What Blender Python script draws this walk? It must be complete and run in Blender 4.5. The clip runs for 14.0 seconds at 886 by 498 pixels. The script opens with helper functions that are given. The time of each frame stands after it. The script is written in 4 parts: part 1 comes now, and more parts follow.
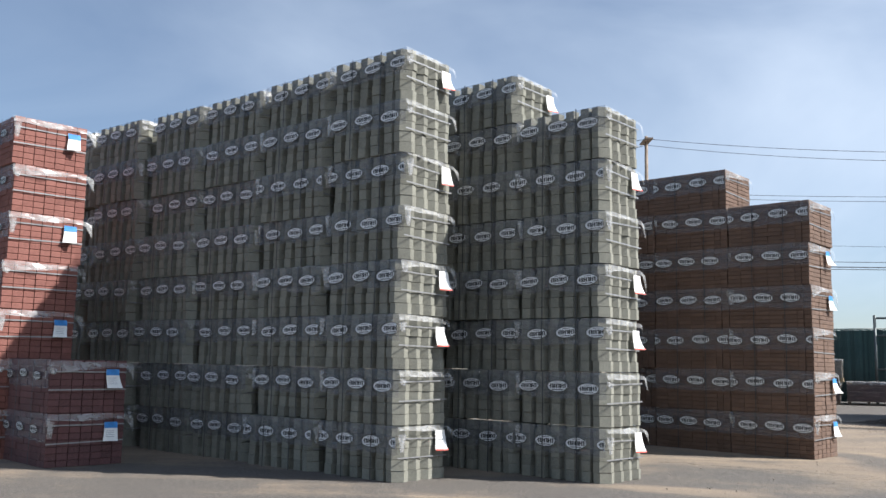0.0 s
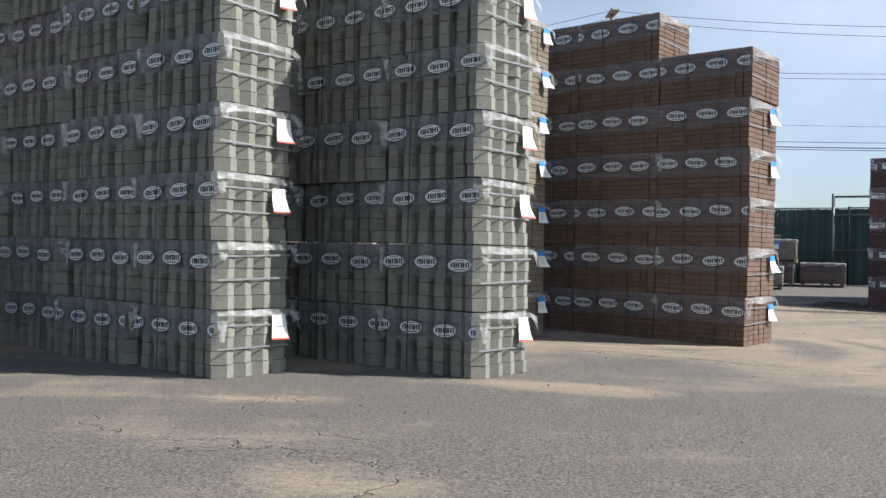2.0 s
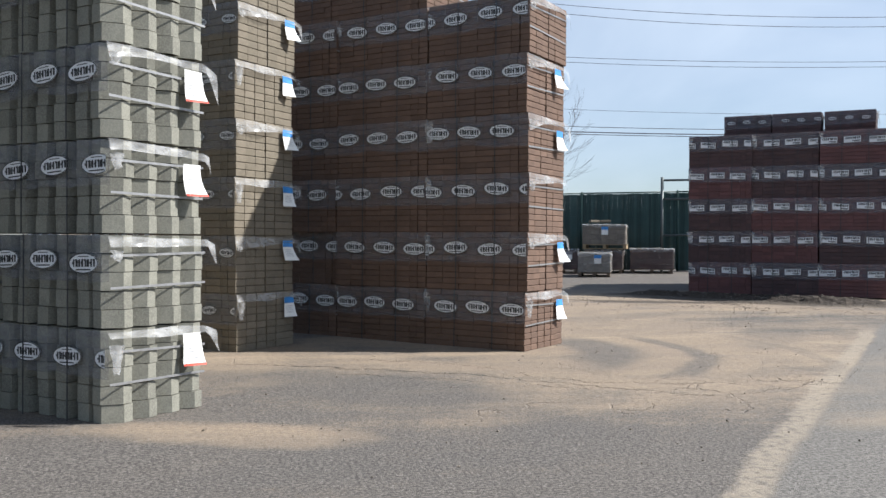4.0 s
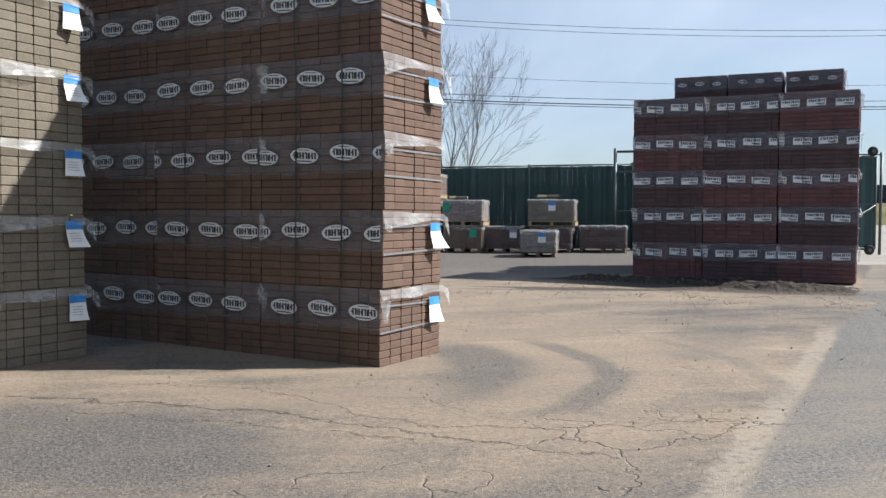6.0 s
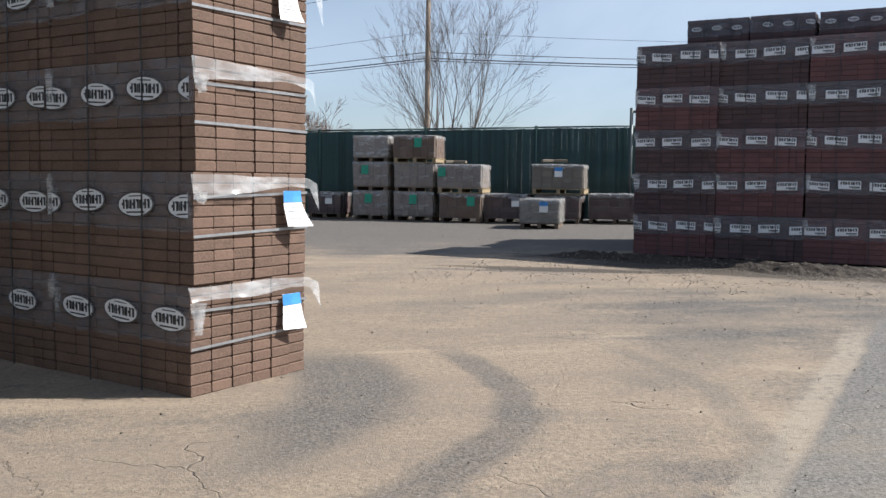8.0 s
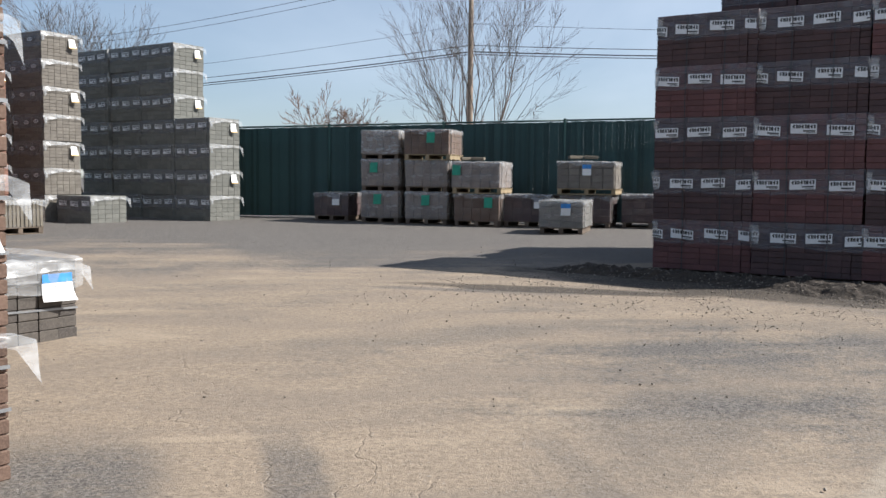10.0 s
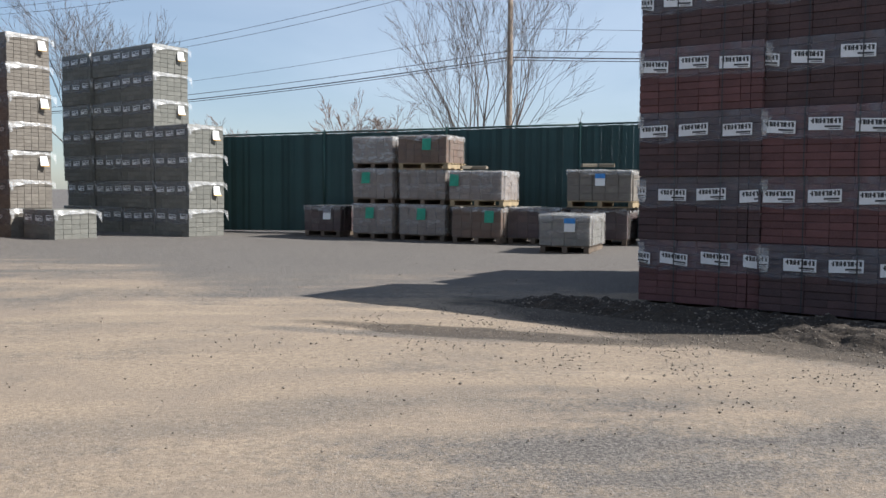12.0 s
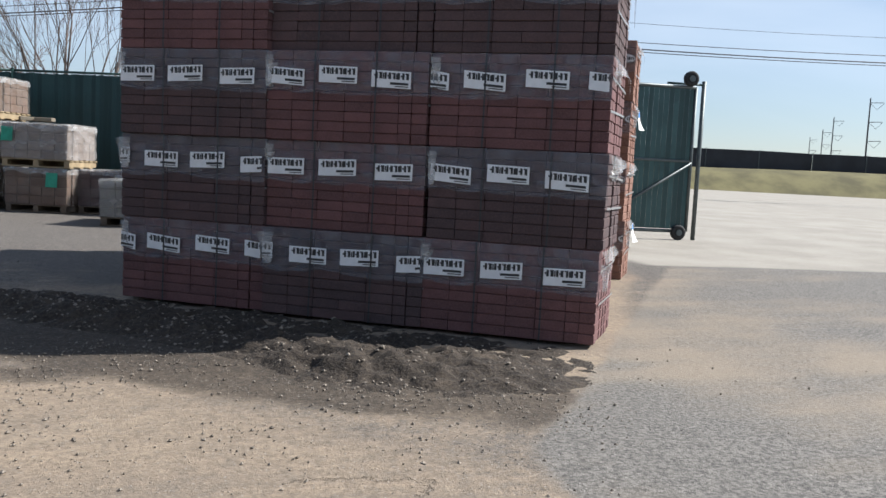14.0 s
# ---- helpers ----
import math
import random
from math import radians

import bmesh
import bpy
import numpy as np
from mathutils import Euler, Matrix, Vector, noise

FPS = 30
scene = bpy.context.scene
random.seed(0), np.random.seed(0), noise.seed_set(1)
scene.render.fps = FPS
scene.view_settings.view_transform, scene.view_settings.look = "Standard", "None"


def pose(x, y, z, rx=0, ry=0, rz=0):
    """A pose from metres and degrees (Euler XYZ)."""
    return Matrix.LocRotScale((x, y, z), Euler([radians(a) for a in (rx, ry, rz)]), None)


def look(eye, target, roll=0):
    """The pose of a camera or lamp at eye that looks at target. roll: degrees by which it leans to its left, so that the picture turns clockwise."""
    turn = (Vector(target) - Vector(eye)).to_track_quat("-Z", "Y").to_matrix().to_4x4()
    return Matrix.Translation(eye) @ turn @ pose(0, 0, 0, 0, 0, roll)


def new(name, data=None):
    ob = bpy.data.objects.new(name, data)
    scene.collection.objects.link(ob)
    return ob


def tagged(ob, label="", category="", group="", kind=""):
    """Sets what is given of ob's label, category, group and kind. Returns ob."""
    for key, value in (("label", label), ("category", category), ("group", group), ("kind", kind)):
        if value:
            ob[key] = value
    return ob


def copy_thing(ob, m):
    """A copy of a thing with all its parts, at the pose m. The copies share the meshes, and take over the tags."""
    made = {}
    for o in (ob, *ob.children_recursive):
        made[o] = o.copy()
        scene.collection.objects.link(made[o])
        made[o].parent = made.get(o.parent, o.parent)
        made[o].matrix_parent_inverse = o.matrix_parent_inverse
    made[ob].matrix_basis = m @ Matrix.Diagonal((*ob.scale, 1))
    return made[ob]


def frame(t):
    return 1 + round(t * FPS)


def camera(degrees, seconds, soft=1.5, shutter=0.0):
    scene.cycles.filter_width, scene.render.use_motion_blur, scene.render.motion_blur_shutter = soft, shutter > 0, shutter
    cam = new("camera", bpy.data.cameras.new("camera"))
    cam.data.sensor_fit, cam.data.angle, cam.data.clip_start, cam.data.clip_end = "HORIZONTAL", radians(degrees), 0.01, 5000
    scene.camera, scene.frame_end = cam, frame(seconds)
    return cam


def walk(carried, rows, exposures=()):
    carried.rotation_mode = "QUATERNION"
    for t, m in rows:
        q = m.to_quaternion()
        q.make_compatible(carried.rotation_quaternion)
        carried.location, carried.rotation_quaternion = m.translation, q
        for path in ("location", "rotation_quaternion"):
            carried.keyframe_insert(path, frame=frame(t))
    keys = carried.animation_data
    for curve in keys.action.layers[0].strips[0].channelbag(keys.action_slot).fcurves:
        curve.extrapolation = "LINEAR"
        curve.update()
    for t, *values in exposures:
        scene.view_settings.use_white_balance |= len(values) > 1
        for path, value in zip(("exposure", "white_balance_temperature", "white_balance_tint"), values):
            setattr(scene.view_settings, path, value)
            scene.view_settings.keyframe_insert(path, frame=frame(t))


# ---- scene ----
cam = camera(53.0, 14.0)
METRES, EYE, TILT, LEAN, TURN = 18.08, 1.25, 0.0, 0.0, 0.0
ROWS = [
    (0.0, 0.0, 0.0, 0.0, -0.16, 7.43, -1.19),
    (0.5, 0.0168, 0.0271, -0.0004, -0.76, 5.78, -1.95),
    (1.0, 0.0311, 0.0551, -0.003, -1.13, 2.68, -1.54),
    (1.5, 0.0503, 0.0813, -0.0038, -2.02, 1.45, -1.27),
    (2.0, 0.0677, 0.1082, -0.005, -1.87, 0.01, -1.25),
    (2.5, 0.0883, 0.1377, -0.0036, -3.04, 1.12, -0.72),
    (3.0, 0.1101, 0.1657, -0.0047, -4.52, 0.58, -0.88),
    (3.5, 0.1333, 0.1949, -0.0035, -7.13, 0.29, -0.17),
    (4.0, 0.1575, 0.2205, -0.0042, -10.54, -0.52, -0.36),
    (6.5, 0.2676, 0.3597, -0.001, -12.91, -2.84, -0.59),
    (7.0, 0.291, 0.3862, -0.0016, -13.85, -3.92, -0.99),
    (7.5, 0.3098, 0.4156, -0.0016, -12.74, -4.59, -0.65),
    (8.0, 0.3312, 0.4423, -0.001, -9.68, -4.3, -0.66),
    (10.5, 0.4328, 0.5866, -0.0005, -2.65, -4.35, -0.51),
    (11.0, 0.4521, 0.6146, -0.0007, 3.77, -3.95, -0.27),
    (11.5, 0.4727, 0.6425, -0.0005, 5.07, -3.52, -0.47),
    (12.0, 0.5022, 0.6732, -0.0, -1.51, -3.67, -0.48),
    (12.5, 0.5318, 0.6994, -0.0009, -8.16, -4.75, -1.24),
    (13.0, 0.562, 0.7247, -0.0002, -13.59, -5.54, -1.45),
    (13.5, 0.5909, 0.7482, -0.0001, -17.31, -5.26, -2.25),
    (14.0, 0.6214, 0.7742, 0.0012, -21.05, -5.14, -2.94),
]
walk(cam, [(t, pose(0, 0, EYE, TILT, LEAN, TURN) @ pose(METRES * x, METRES * y, METRES * z, 90 + pitch, roll, yaw)) for t, x, y, z, yaw, pitch, roll in ROWS], exposures=[(t, e, 6150, 10) for t, e in ((0.0, 0.8), (4.0, 0.74), (7.0, 0.68), (11.0, 0.66), (12.2, 0.78), (13.0, 0.98), (13.5, 0.92), (14.0, 0.74))])

# ---- world and sun ----
SUN_AZ, SUN_EL = -7.0, 42.0
world = bpy.data.worlds.new("sky")
scene.world = world
world.use_nodes = True
wn, wl = world.node_tree.nodes, world.node_tree.links
wbg = wn["Background"]
wsky = wn.new("ShaderNodeTexSky")
wsky.sky_type, wsky.sun_disc = "NISHITA", False
wsky.sun_elevation, wsky.sun_rotation = radians(SUN_EL), radians(90 - SUN_AZ)
wsky.air_density, wsky.dust_density, wsky.ozone_density = 1.0, 0.5, 3.0
wco, wmp, wno, wrm, wmx = (wn.new("ShaderNode" + k) for k in ("TexCoord", "Mapping", "TexNoise", "ValToRGB", "MixRGB"))
wmp.inputs["Scale"].default_value = (1.0, 1.0, 2.6)
wno.inputs["Scale"].default_value, wno.inputs["Detail"].default_value, wno.inputs["Distortion"].default_value = 1.6, 6.0, 0.6
wrm.color_ramp.elements[0].position, wrm.color_ramp.elements[1].position = 0.40, 0.78
wrm.color_ramp.elements[0].color, wrm.color_ramp.elements[1].color = (0.22, 0.22, 0.22, 1), (0.80, 0.80, 0.80, 1)
wmx.inputs["Color2"].default_value = (8.6, 9.5, 10.6, 1)
wl.new(wco.outputs["Generated"], wmp.inputs["Vector"])
wl.new(wmp.outputs["Vector"], wno.inputs["Vector"])
wl.new(wno.outputs["Fac"], wrm.inputs["Fac"])
# thin cloud scatters the sun forwards: brighter on the sun's side of the sky, clear blue opposite
wdot, wmr, wmul = wn.new("ShaderNodeVectorMath"), wn.new("ShaderNodeMapRange"), wn.new("ShaderNodeMath")
wdot.operation, wmul.operation = "DOT_PRODUCT", "MULTIPLY"
wdot.inputs[1].default_value = (math.cos(radians(SUN_AZ)), math.sin(radians(SUN_AZ)), 0.0)
for _k, _v in (("From Min", -0.85), ("From Max", 0.35), ("To Min", 0.10), ("To Max", 1.0)):
    wmr.inputs[_k].default_value = _v
wl.new(wco.outputs["Generated"], wdot.inputs[0])
wl.new(wdot.outputs["Value"], wmr.inputs["Value"])
wl.new(wmr.outputs["Result"], wmul.inputs[0])
wl.new(wrm.outputs["Color"], wmul.inputs[1])
wl.new(wmul.outputs[0], wmx.inputs["Fac"])
wl.new(wsky.outputs["Color"], wmx.inputs["Color1"])
wl.new(wmx.outputs["Color"], wbg.inputs["Color"])
wbg.inputs["Strength"].default_value = 0.063
sun_data = bpy.data.lights.new("sun", "SUN")
sun_data.energy, sun_data.angle, sun_data.color = 5.0, radians(0.55), (1.0, 0.95, 0.88)
sun = new("sun", sun_data)
_a, _e = radians(SUN_AZ), radians(SUN_EL)
sun.matrix_world = look((40 * math.cos(_a) * math.cos(_e), 40 * math.sin(_a) * math.cos(_e), 40 * math.sin(_e)), (0, 0, 0))

# ---- materials ----


class Mat:
    """A small node-material writer."""

    def __init__(self, name, rough=0.85, metal=0.0):
        self.m = bpy.data.materials.new(name)
        self.m.use_nodes = True
        self.t = self.m.node_tree
        self.b = self.t.nodes["Principled BSDF"]
        self.b.inputs["Roughness"].default_value = rough
        self.b.inputs["Metallic"].default_value = metal

    def node(self, kind, **sets):
        n = self.t.nodes.new("ShaderNode" + kind)
        for k, v in sets.items():
            n.inputs[k.replace("_", " ")].default_value = v
        return n

    def link(self, a, b):
        self.t.links.new(a, b)

    def coord(self, kind="Object"):
        return self.node("TexCoord").outputs[kind]

    def noise(self, vec, scale, detail=4.0, rough=0.6):
        n = self.node("TexNoise", Scale=scale, Detail=detail, Roughness=rough)
        self.link(vec, n.inputs["Vector"])
        return n.outputs["Fac"]

    def ramp(self, fac, p0, p1, v0=0.0, v1=1.0):
        n = self.node("MapRange")
        n.interpolation_type = "SMOOTHSTEP"
        for key, v in (("From Min", p0), ("From Max", p1), ("To Min", v0), ("To Max", v1)):
            n.inputs[key].default_value = v
        self.link(fac, n.inputs["Value"])
        return n.outputs["Result"]

    def math(self, op, a, b=0.0):
        n = self.node("Math")
        n.operation = op
        for i, v in enumerate((a, b)):
            if isinstance(v, (int, float)):
                n.inputs[i].default_value = v
            else:
                self.link(v, n.inputs[i])
        return n.outputs[0]

    def mix(self, fac, a, b, mode="MIX"):
        n = self.node("MixRGB")
        n.blend_type = mode
        for key, v in (("Fac", fac), ("Color1", a), ("Color2", b)):
            if isinstance(v, (int, float)):
                n.inputs[key].default_value = v
            elif isinstance(v, tuple):
                n.inputs[key].default_value = (*v, 1)
            else:
                self.link(v, n.inputs[key])
        return n.outputs["Color"]

    def bump(self, height, strength=0.3, distance=0.01):
        n = self.node("Bump", Strength=strength, Distance=distance)
        self.link(height, n.inputs["Height"])
        self.link(n.outputs["Normal"], self.b.inputs["Normal"])

    def out(self, color):
        if isinstance(color, tuple):
            self.b.inputs["Base Color"].default_value = (*color, 1)
        else:
            self.link(color, self.b.inputs["Base Color"])
        return self.m


def masonry(name, c0, c1, island=False, grain=90.0, rough=0.9):
    """Cast concrete: each piece its own shade, mottled, with a sandy grain."""
    k = Mat(name, rough)
    co = k.coord()
    if island:
        rnd = k.node("NewGeometry").outputs["Random Per Island"]
    else:
        rnd = k.node("ObjectInfo").outputs["Random"]
    shift = k.node("VectorMath")
    k.link(co, shift.inputs[0])
    comb = k.node("CombineXYZ")
    far = k.math("MULTIPLY", rnd, 37.0)
    for s in ("X", "Y", "Z"):
        k.link(far, comb.inputs[s])
    k.link(comb.outputs[0], shift.inputs[1])
    vec = shift.outputs[0]
    base = k.mix(k.ramp(rnd, 0.05, 0.95), c0, c1)
    blot = k.noise(vec, 7.0)
    base = k.mix(k.ramp(blot, 0.3, 0.75, 0.0, 0.55), base, tuple(0.62 * v for v in c0))
    fine = k.noise(vec, grain, 3.0, 0.7)
    base = k.mix(k.ramp(fine, 0.35, 0.7, 0.0, 0.45), base, tuple(min(0.9, 1.45 * v + 0.02) for v in c1))
    pits = k.noise(vec, 260.0, 2.0)
    base = k.mix(k.ramp(pits, 0.6, 0.72, 0.0, 0.35), base, tuple(0.4 * v for v in c0))
    k.bump(fine, 0.35, 0.006)
    return k.out(base)


def plain(name, color, rough=0.6, metal=0.0, vary=0.15, scale=12.0):
    k = Mat(name, rough, metal)
    n = k.noise(k.coord(), scale)
    n2 = k.noise(k.coord(), scale * 9)
    col = k.mix(k.ramp(n, 0.3, 0.7), tuple(v * (1 - vary) for v in color), tuple(min(0.95, v * (1 + vary)) for v in color))
    col = k.mix(k.ramp(n2, 0.5, 0.8, 0, 0.35), col, tuple(v * 0.7 for v in color))
    return k.out(col)


def film_material(name, low, high, tint=(0.82, 0.83, 0.84), scale=9.0, rough=0.22, crease=0.6):
    """Clear polythene: mostly see-through, creased and dusty."""
    k = Mat(name, rough)
    co = k.coord()
    st = k.node("Mapping")
    st.inputs["Scale"].default_value = (1, 1, 2.2)
    k.link(co, st.inputs["Vector"])
    n = k.noise(st.outputs["Vector"], scale, 2.5, 0.55)
    k.bump(n, crease, 0.03)
    k.out(tint)
    k.b.inputs["IOR"].default_value = 1.45
    tr = k.node("BsdfTransparent")
    mx = k.node("MixShader")
    k.link(k.ramp(n, 0.35, 0.75, low, high), mx.inputs["Fac"])
    k.link(tr.outputs[0], mx.inputs[1])
    k.link(k.b.outputs[0], mx.inputs[2])
    k.link(mx.outputs[0], k.t.nodes["Material Output"].inputs["Surface"])
    return k.m


FILM = film_material("clear_film", 0.17, 0.44, (0.29, 0.305, 0.345))
FILM_SOFT = film_material("soft_film", 0.16, 0.50, (0.64, 0.64, 0.63), 5.0, 0.24, 0.3)
FILM_LOAD = film_material("stretch_film", 0.16, 0.52, (0.50, 0.47, 0.45), 3.0, 0.18, 0.5)
FILM_TIGHT = film_material("tight_film", 0.05, 0.22, (0.46, 0.42, 0.38), 3.0, 0.2, 0.4)
FILM_WHITE = film_material("loose_film", 0.18, 0.52, (0.62, 0.62, 0.61), 5.0, 0.24, 0.3)
PRINT_WHITE = plain("print_white", (0.76, 0.77, 0.78), 0.5, vary=0.05)
PRINT_DARK = plain("print_dark", (0.02, 0.022, 0.025), 0.5)
STRAP_DARK = plain("strap_dark", (0.03, 0.032, 0.036), 0.45)
STRAP_STEEL = plain("strap_steel", (0.30, 0.30, 0.30), 0.45, 0.5)
PAPER = plain("paper", (0.82, 0.82, 0.79), 0.7, vary=0.04)
PAPER_BLUE = plain("paper_blue", (0.05, 0.25, 0.62), 0.6)
PAPER_RED = plain("paper_red", (0.62, 0.06, 0.03), 0.6)
PAPER_GOLD = plain("paper_gold", (0.75, 0.40, 0.05), 0.6)
PAPER_GREEN = plain("paper_green", (0.03, 0.30, 0.19), 0.6)
INK = plain("ink", (0.25, 0.25, 0.27), 0.7)
WOOD = plain("pallet_wood", (0.14, 0.105, 0.075), 0.85, vary=0.3, scale=6.0)
WOOD_NEW = plain("fresh_wood", (0.34, 0.26, 0.155), 0.8, vary=0.2, scale=6.0)
GALV = plain("galvanised_steel", (0.10, 0.115, 0.115), 0.5, 0.5)
GREEN_RAIL = plain("green_coated_steel", (0.012, 0.045, 0.038), 0.5)
MESH_WIRE = plain("green_coated_wire", (0.040, 0.095, 0.090), 0.45)


def slat_material():
    """Faded privacy slats, each with its own shade."""
    k = Mat("green_plastic_slat", 0.5)
    shade = k.node("ObjectInfo").outputs["Random"]
    col = k.mix(k.ramp(shade, 0.1, 1.0), (0.010, 0.040, 0.040), (0.034, 0.088, 0.088))
    return k.out(k.mix(k.ramp(k.noise(k.coord(), 3.0), 0.4, 0.75, 0.0, 0.5), col, (0.006, 0.026, 0.026)))


SLAT = slat_material()
RUBBER = plain("rubber", (0.02, 0.02, 0.02), 0.8)
BARK = plain("bark", (0.105, 0.08, 0.065), 0.9, vary=0.3, scale=20)
TWIG_RED = plain("reddish_twigs", (0.20, 0.125, 0.09), 0.9, vary=0.3, scale=2)
POLE_WOOD = plain("pole_wood", (0.26, 0.20, 0.15), 0.9, vary=0.25, scale=3)
WIRE = plain("wire", (0.03, 0.03, 0.035), 0.6)
STONE = masonry("loose_stone", (0.075, 0.062, 0.05), (0.27, 0.23, 0.185), True)
GRASS = plain("dry_grass", (0.13, 0.115, 0.05), 0.95, vary=0.35, scale=0.25)
SILT = plain("black_screen_fabric", (0.02, 0.022, 0.028), 0.8, vary=0.3, scale=0.4)

COLOURS = {
    "grey_block": ((0.168, 0.165, 0.136), (0.232, 0.228, 0.188)),
    "brown": ((0.108, 0.066, 0.046), (0.154, 0.095, 0.066)),
    "red_mix": ((0.098, 0.047, 0.046), (0.150, 0.068, 0.066)),
    "dark_mix": ((0.058, 0.038, 0.039), (0.092, 0.054, 0.053)),
    "red": ((0.189, 0.073, 0.057), (0.258, 0.107, 0.084)),
    "tan": ((0.146, 0.125, 0.090), (0.198, 0.168, 0.125)),
    "charcoal": ((0.056, 0.047, 0.041), (0.103, 0.088, 0.073)),
    "grey": ((0.126, 0.126, 0.109), (0.193, 0.188, 0.163)),
    "warm_grey": ((0.133, 0.116, 0.096), (0.194, 0.172, 0.142)),
    "beige": ((0.17, 0.132, 0.108), (0.235, 0.185, 0.150)),
    "russet": ((0.165, 0.080, 0.055), (0.255, 0.130, 0.090)),
}
PIECE = {k: masonry(k + "_piece", *v) for k, v in COLOURS.items()}
JOINED = {k: masonry(k + "_joined", *v, island=True) for k, v in COLOURS.items()}
# cores seen between the pieces: each colour taken down by a fifth
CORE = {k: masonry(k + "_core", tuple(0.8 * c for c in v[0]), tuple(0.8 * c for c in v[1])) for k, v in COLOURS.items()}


def ground_material():
    k = Mat("yard_asphalt", 0.92)
    co = k.coord()
    sep = k.node("SeparateXYZ")
    k.link(co, sep.inputs[0])
    x, y = sep.outputs["X"], sep.outputs["Y"]
    big = k.noise(co, 0.22, 5.0, 0.6)
    mid = k.noise(co, 0.9, 6.0, 0.65)
    fine = k.noise(co, 14.0, 5.0, 0.7)
    grit = k.noise(co, 75.0, 3.0, 0.75)
    st = k.node("Mapping")
    st.inputs["Rotation"].default_value = (0, 0, radians(-40))
    st.inputs["Scale"].default_value = (0.28, 1.5, 1.0)
    k.link(co, st.inputs["Vector"])
    streak = k.noise(st.outputs["Vector"], 1.1, 5.0, 0.6)
    asphalt = k.mix(k.ramp(k.noise(co, 48.0, 4.0, 0.8), 0.38, 0.64), (0.040, 0.036, 0.033), (0.180, 0.162, 0.143))
    sand = k.mix(k.ramp(k.noise(co, 26.0, 6.0, 0.85), 0.28, 0.72), (0.160, 0.122, 0.086), (0.372, 0.290, 0.204))
    # drifts: greyer trodden dust and paler swept sand, in long soft streaks
    sm = k.node("Mapping")
    sm.inputs["Rotation"].default_value = (0, 0, radians(28))
    sm.inputs["Scale"].default_value = (0.45, 1.3, 1.0)
    k.link(co, sm.inputs["Vector"])
    drift = k.node("TexNoise", Scale=0.85, Detail=6.0, Roughness=0.62, Distortion=1.1)
    k.link(sm.outputs["Vector"], drift.inputs["Vector"])
    drift = drift.outputs["Fac"]
    dust = k.mix(k.ramp(drift, 0.36, 0.54, 0.5, 0.0), sand, (0.195, 0.156, 0.120))
    dust = k.mix(k.ramp(drift, 0.54, 0.70, 0.0, 0.55), dust, (0.39, 0.306, 0.215))
    amount = k.math("ADD", k.math("MULTIPLY", big, 0.85), k.math("ADD", k.math("MULTIPLY", mid, 0.35), k.math("MULTIPLY", streak, 0.5)))
    # more dust down the middle of the yard, less at the back
    back = k.ramp(k.math("ADD", y, k.math("MULTIPLY", x, 0.33)), 23.0, 29.0, 0.0, -0.36)
    near = k.ramp(y, 8.0, 13.0, -0.15, 0.055)
    worn = k.math("ADD", k.math("MULTIPLY", k.math("SUBTRACT", fine, 0.5), 0.32), k.math("MULTIPLY", k.math("SUBTRACT", grit, 0.5), 0.42))
    dusty = k.ramp(k.math("ADD", k.math("ADD", amount, worn), k.math("ADD", back, near)), 0.70, 0.94, 0.06, 0.93)
    yard = k.mix(dusty, asphalt, dust)
    # the newer paved lane on the far side of a wavering edge
    bend = k.math("MULTIPLY", k.math("SUBTRACT", mid, 0.5), 0.24)
    edge = k.math("ADD", k.math("SUBTRACT", k.math("MULTIPLY", x, 0.771), k.math("MULTIPLY", y, 0.637)), bend)
    bay = k.math("MULTIPLY", k.ramp(y, 15.2, 16.5), k.ramp(y, 16.7, 17.5, 1.0, 0.0))
    edge = k.math("SUBTRACT", edge, k.math("MULTIPLY", bay, 0.30))
    edge = k.math("ADD", edge, k.math("MULTIPLY", k.math("SUBTRACT", fine, 0.5), 0.12))
    lane = k.ramp(edge, -1.08, -0.98)
    lane_col = k.mix(k.ramp(k.noise(co, 42.0, 5.0, 0.8), 0.36, 0.64), (0.066, 0.061, 0.055), (0.225, 0.208, 0.184))
    lane_col = k.mix(k.ramp(amount, 0.80, 1.06, 0.0, 0.75), lane_col, (0.27, 0.218, 0.158))
    col = k.mix(lane, yard, lane_col)
    d = k.math("ABSOLUTE", k.math("ADD", edge, 1.12))
    rim = k.math("MULTIPLY", k.ramp(d, 0.05, 0.13, 0.85, 0.0), k.math("MULTIPLY", k.ramp(fine, 0.25, 0.6), k.ramp(y, 14.0, 15.5, 1.0, 0.0)))
    col = k.mix(rim, col, (0.31, 0.262, 0.20))
    # pale concrete road beyond the gate
    road = k.ramp(k.math("ADD", k.math("ADD", k.math("MULTIPLY", x, 0.25), y), k.math("MULTIPLY", bend, 0.9)), 27.9, 28.1)
    road = k.math("MULTIPLY", road, k.ramp(k.math("ADD", x, bend), 17.6, 18.0))
    col = k.mix(road, col, k.mix(k.ramp(mid, 0.3, 0.7), (0.275, 0.25, 0.21), (0.35, 0.322, 0.275)))
    # cracks, thin and broken
    wob = k.node("VectorMath")
    wob.operation = "ADD"
    nz = k.node("TexNoise", Scale=1.7, Detail=4.0)
    k.link(co, nz.inputs["Vector"])
    sc = k.node("VectorMath")
    sc.operation = "SCALE"
    sc.inputs["Scale"].default_value = 0.9
    k.link(nz.outputs["Color"], sc.inputs[0])
    k.link(co, wob.inputs[0])
    k.link(sc.outputs[0], wob.inputs[1])
    vo = k.node("TexVoronoi", Scale=0.55)
    vo.feature = "DISTANCE_TO_EDGE"
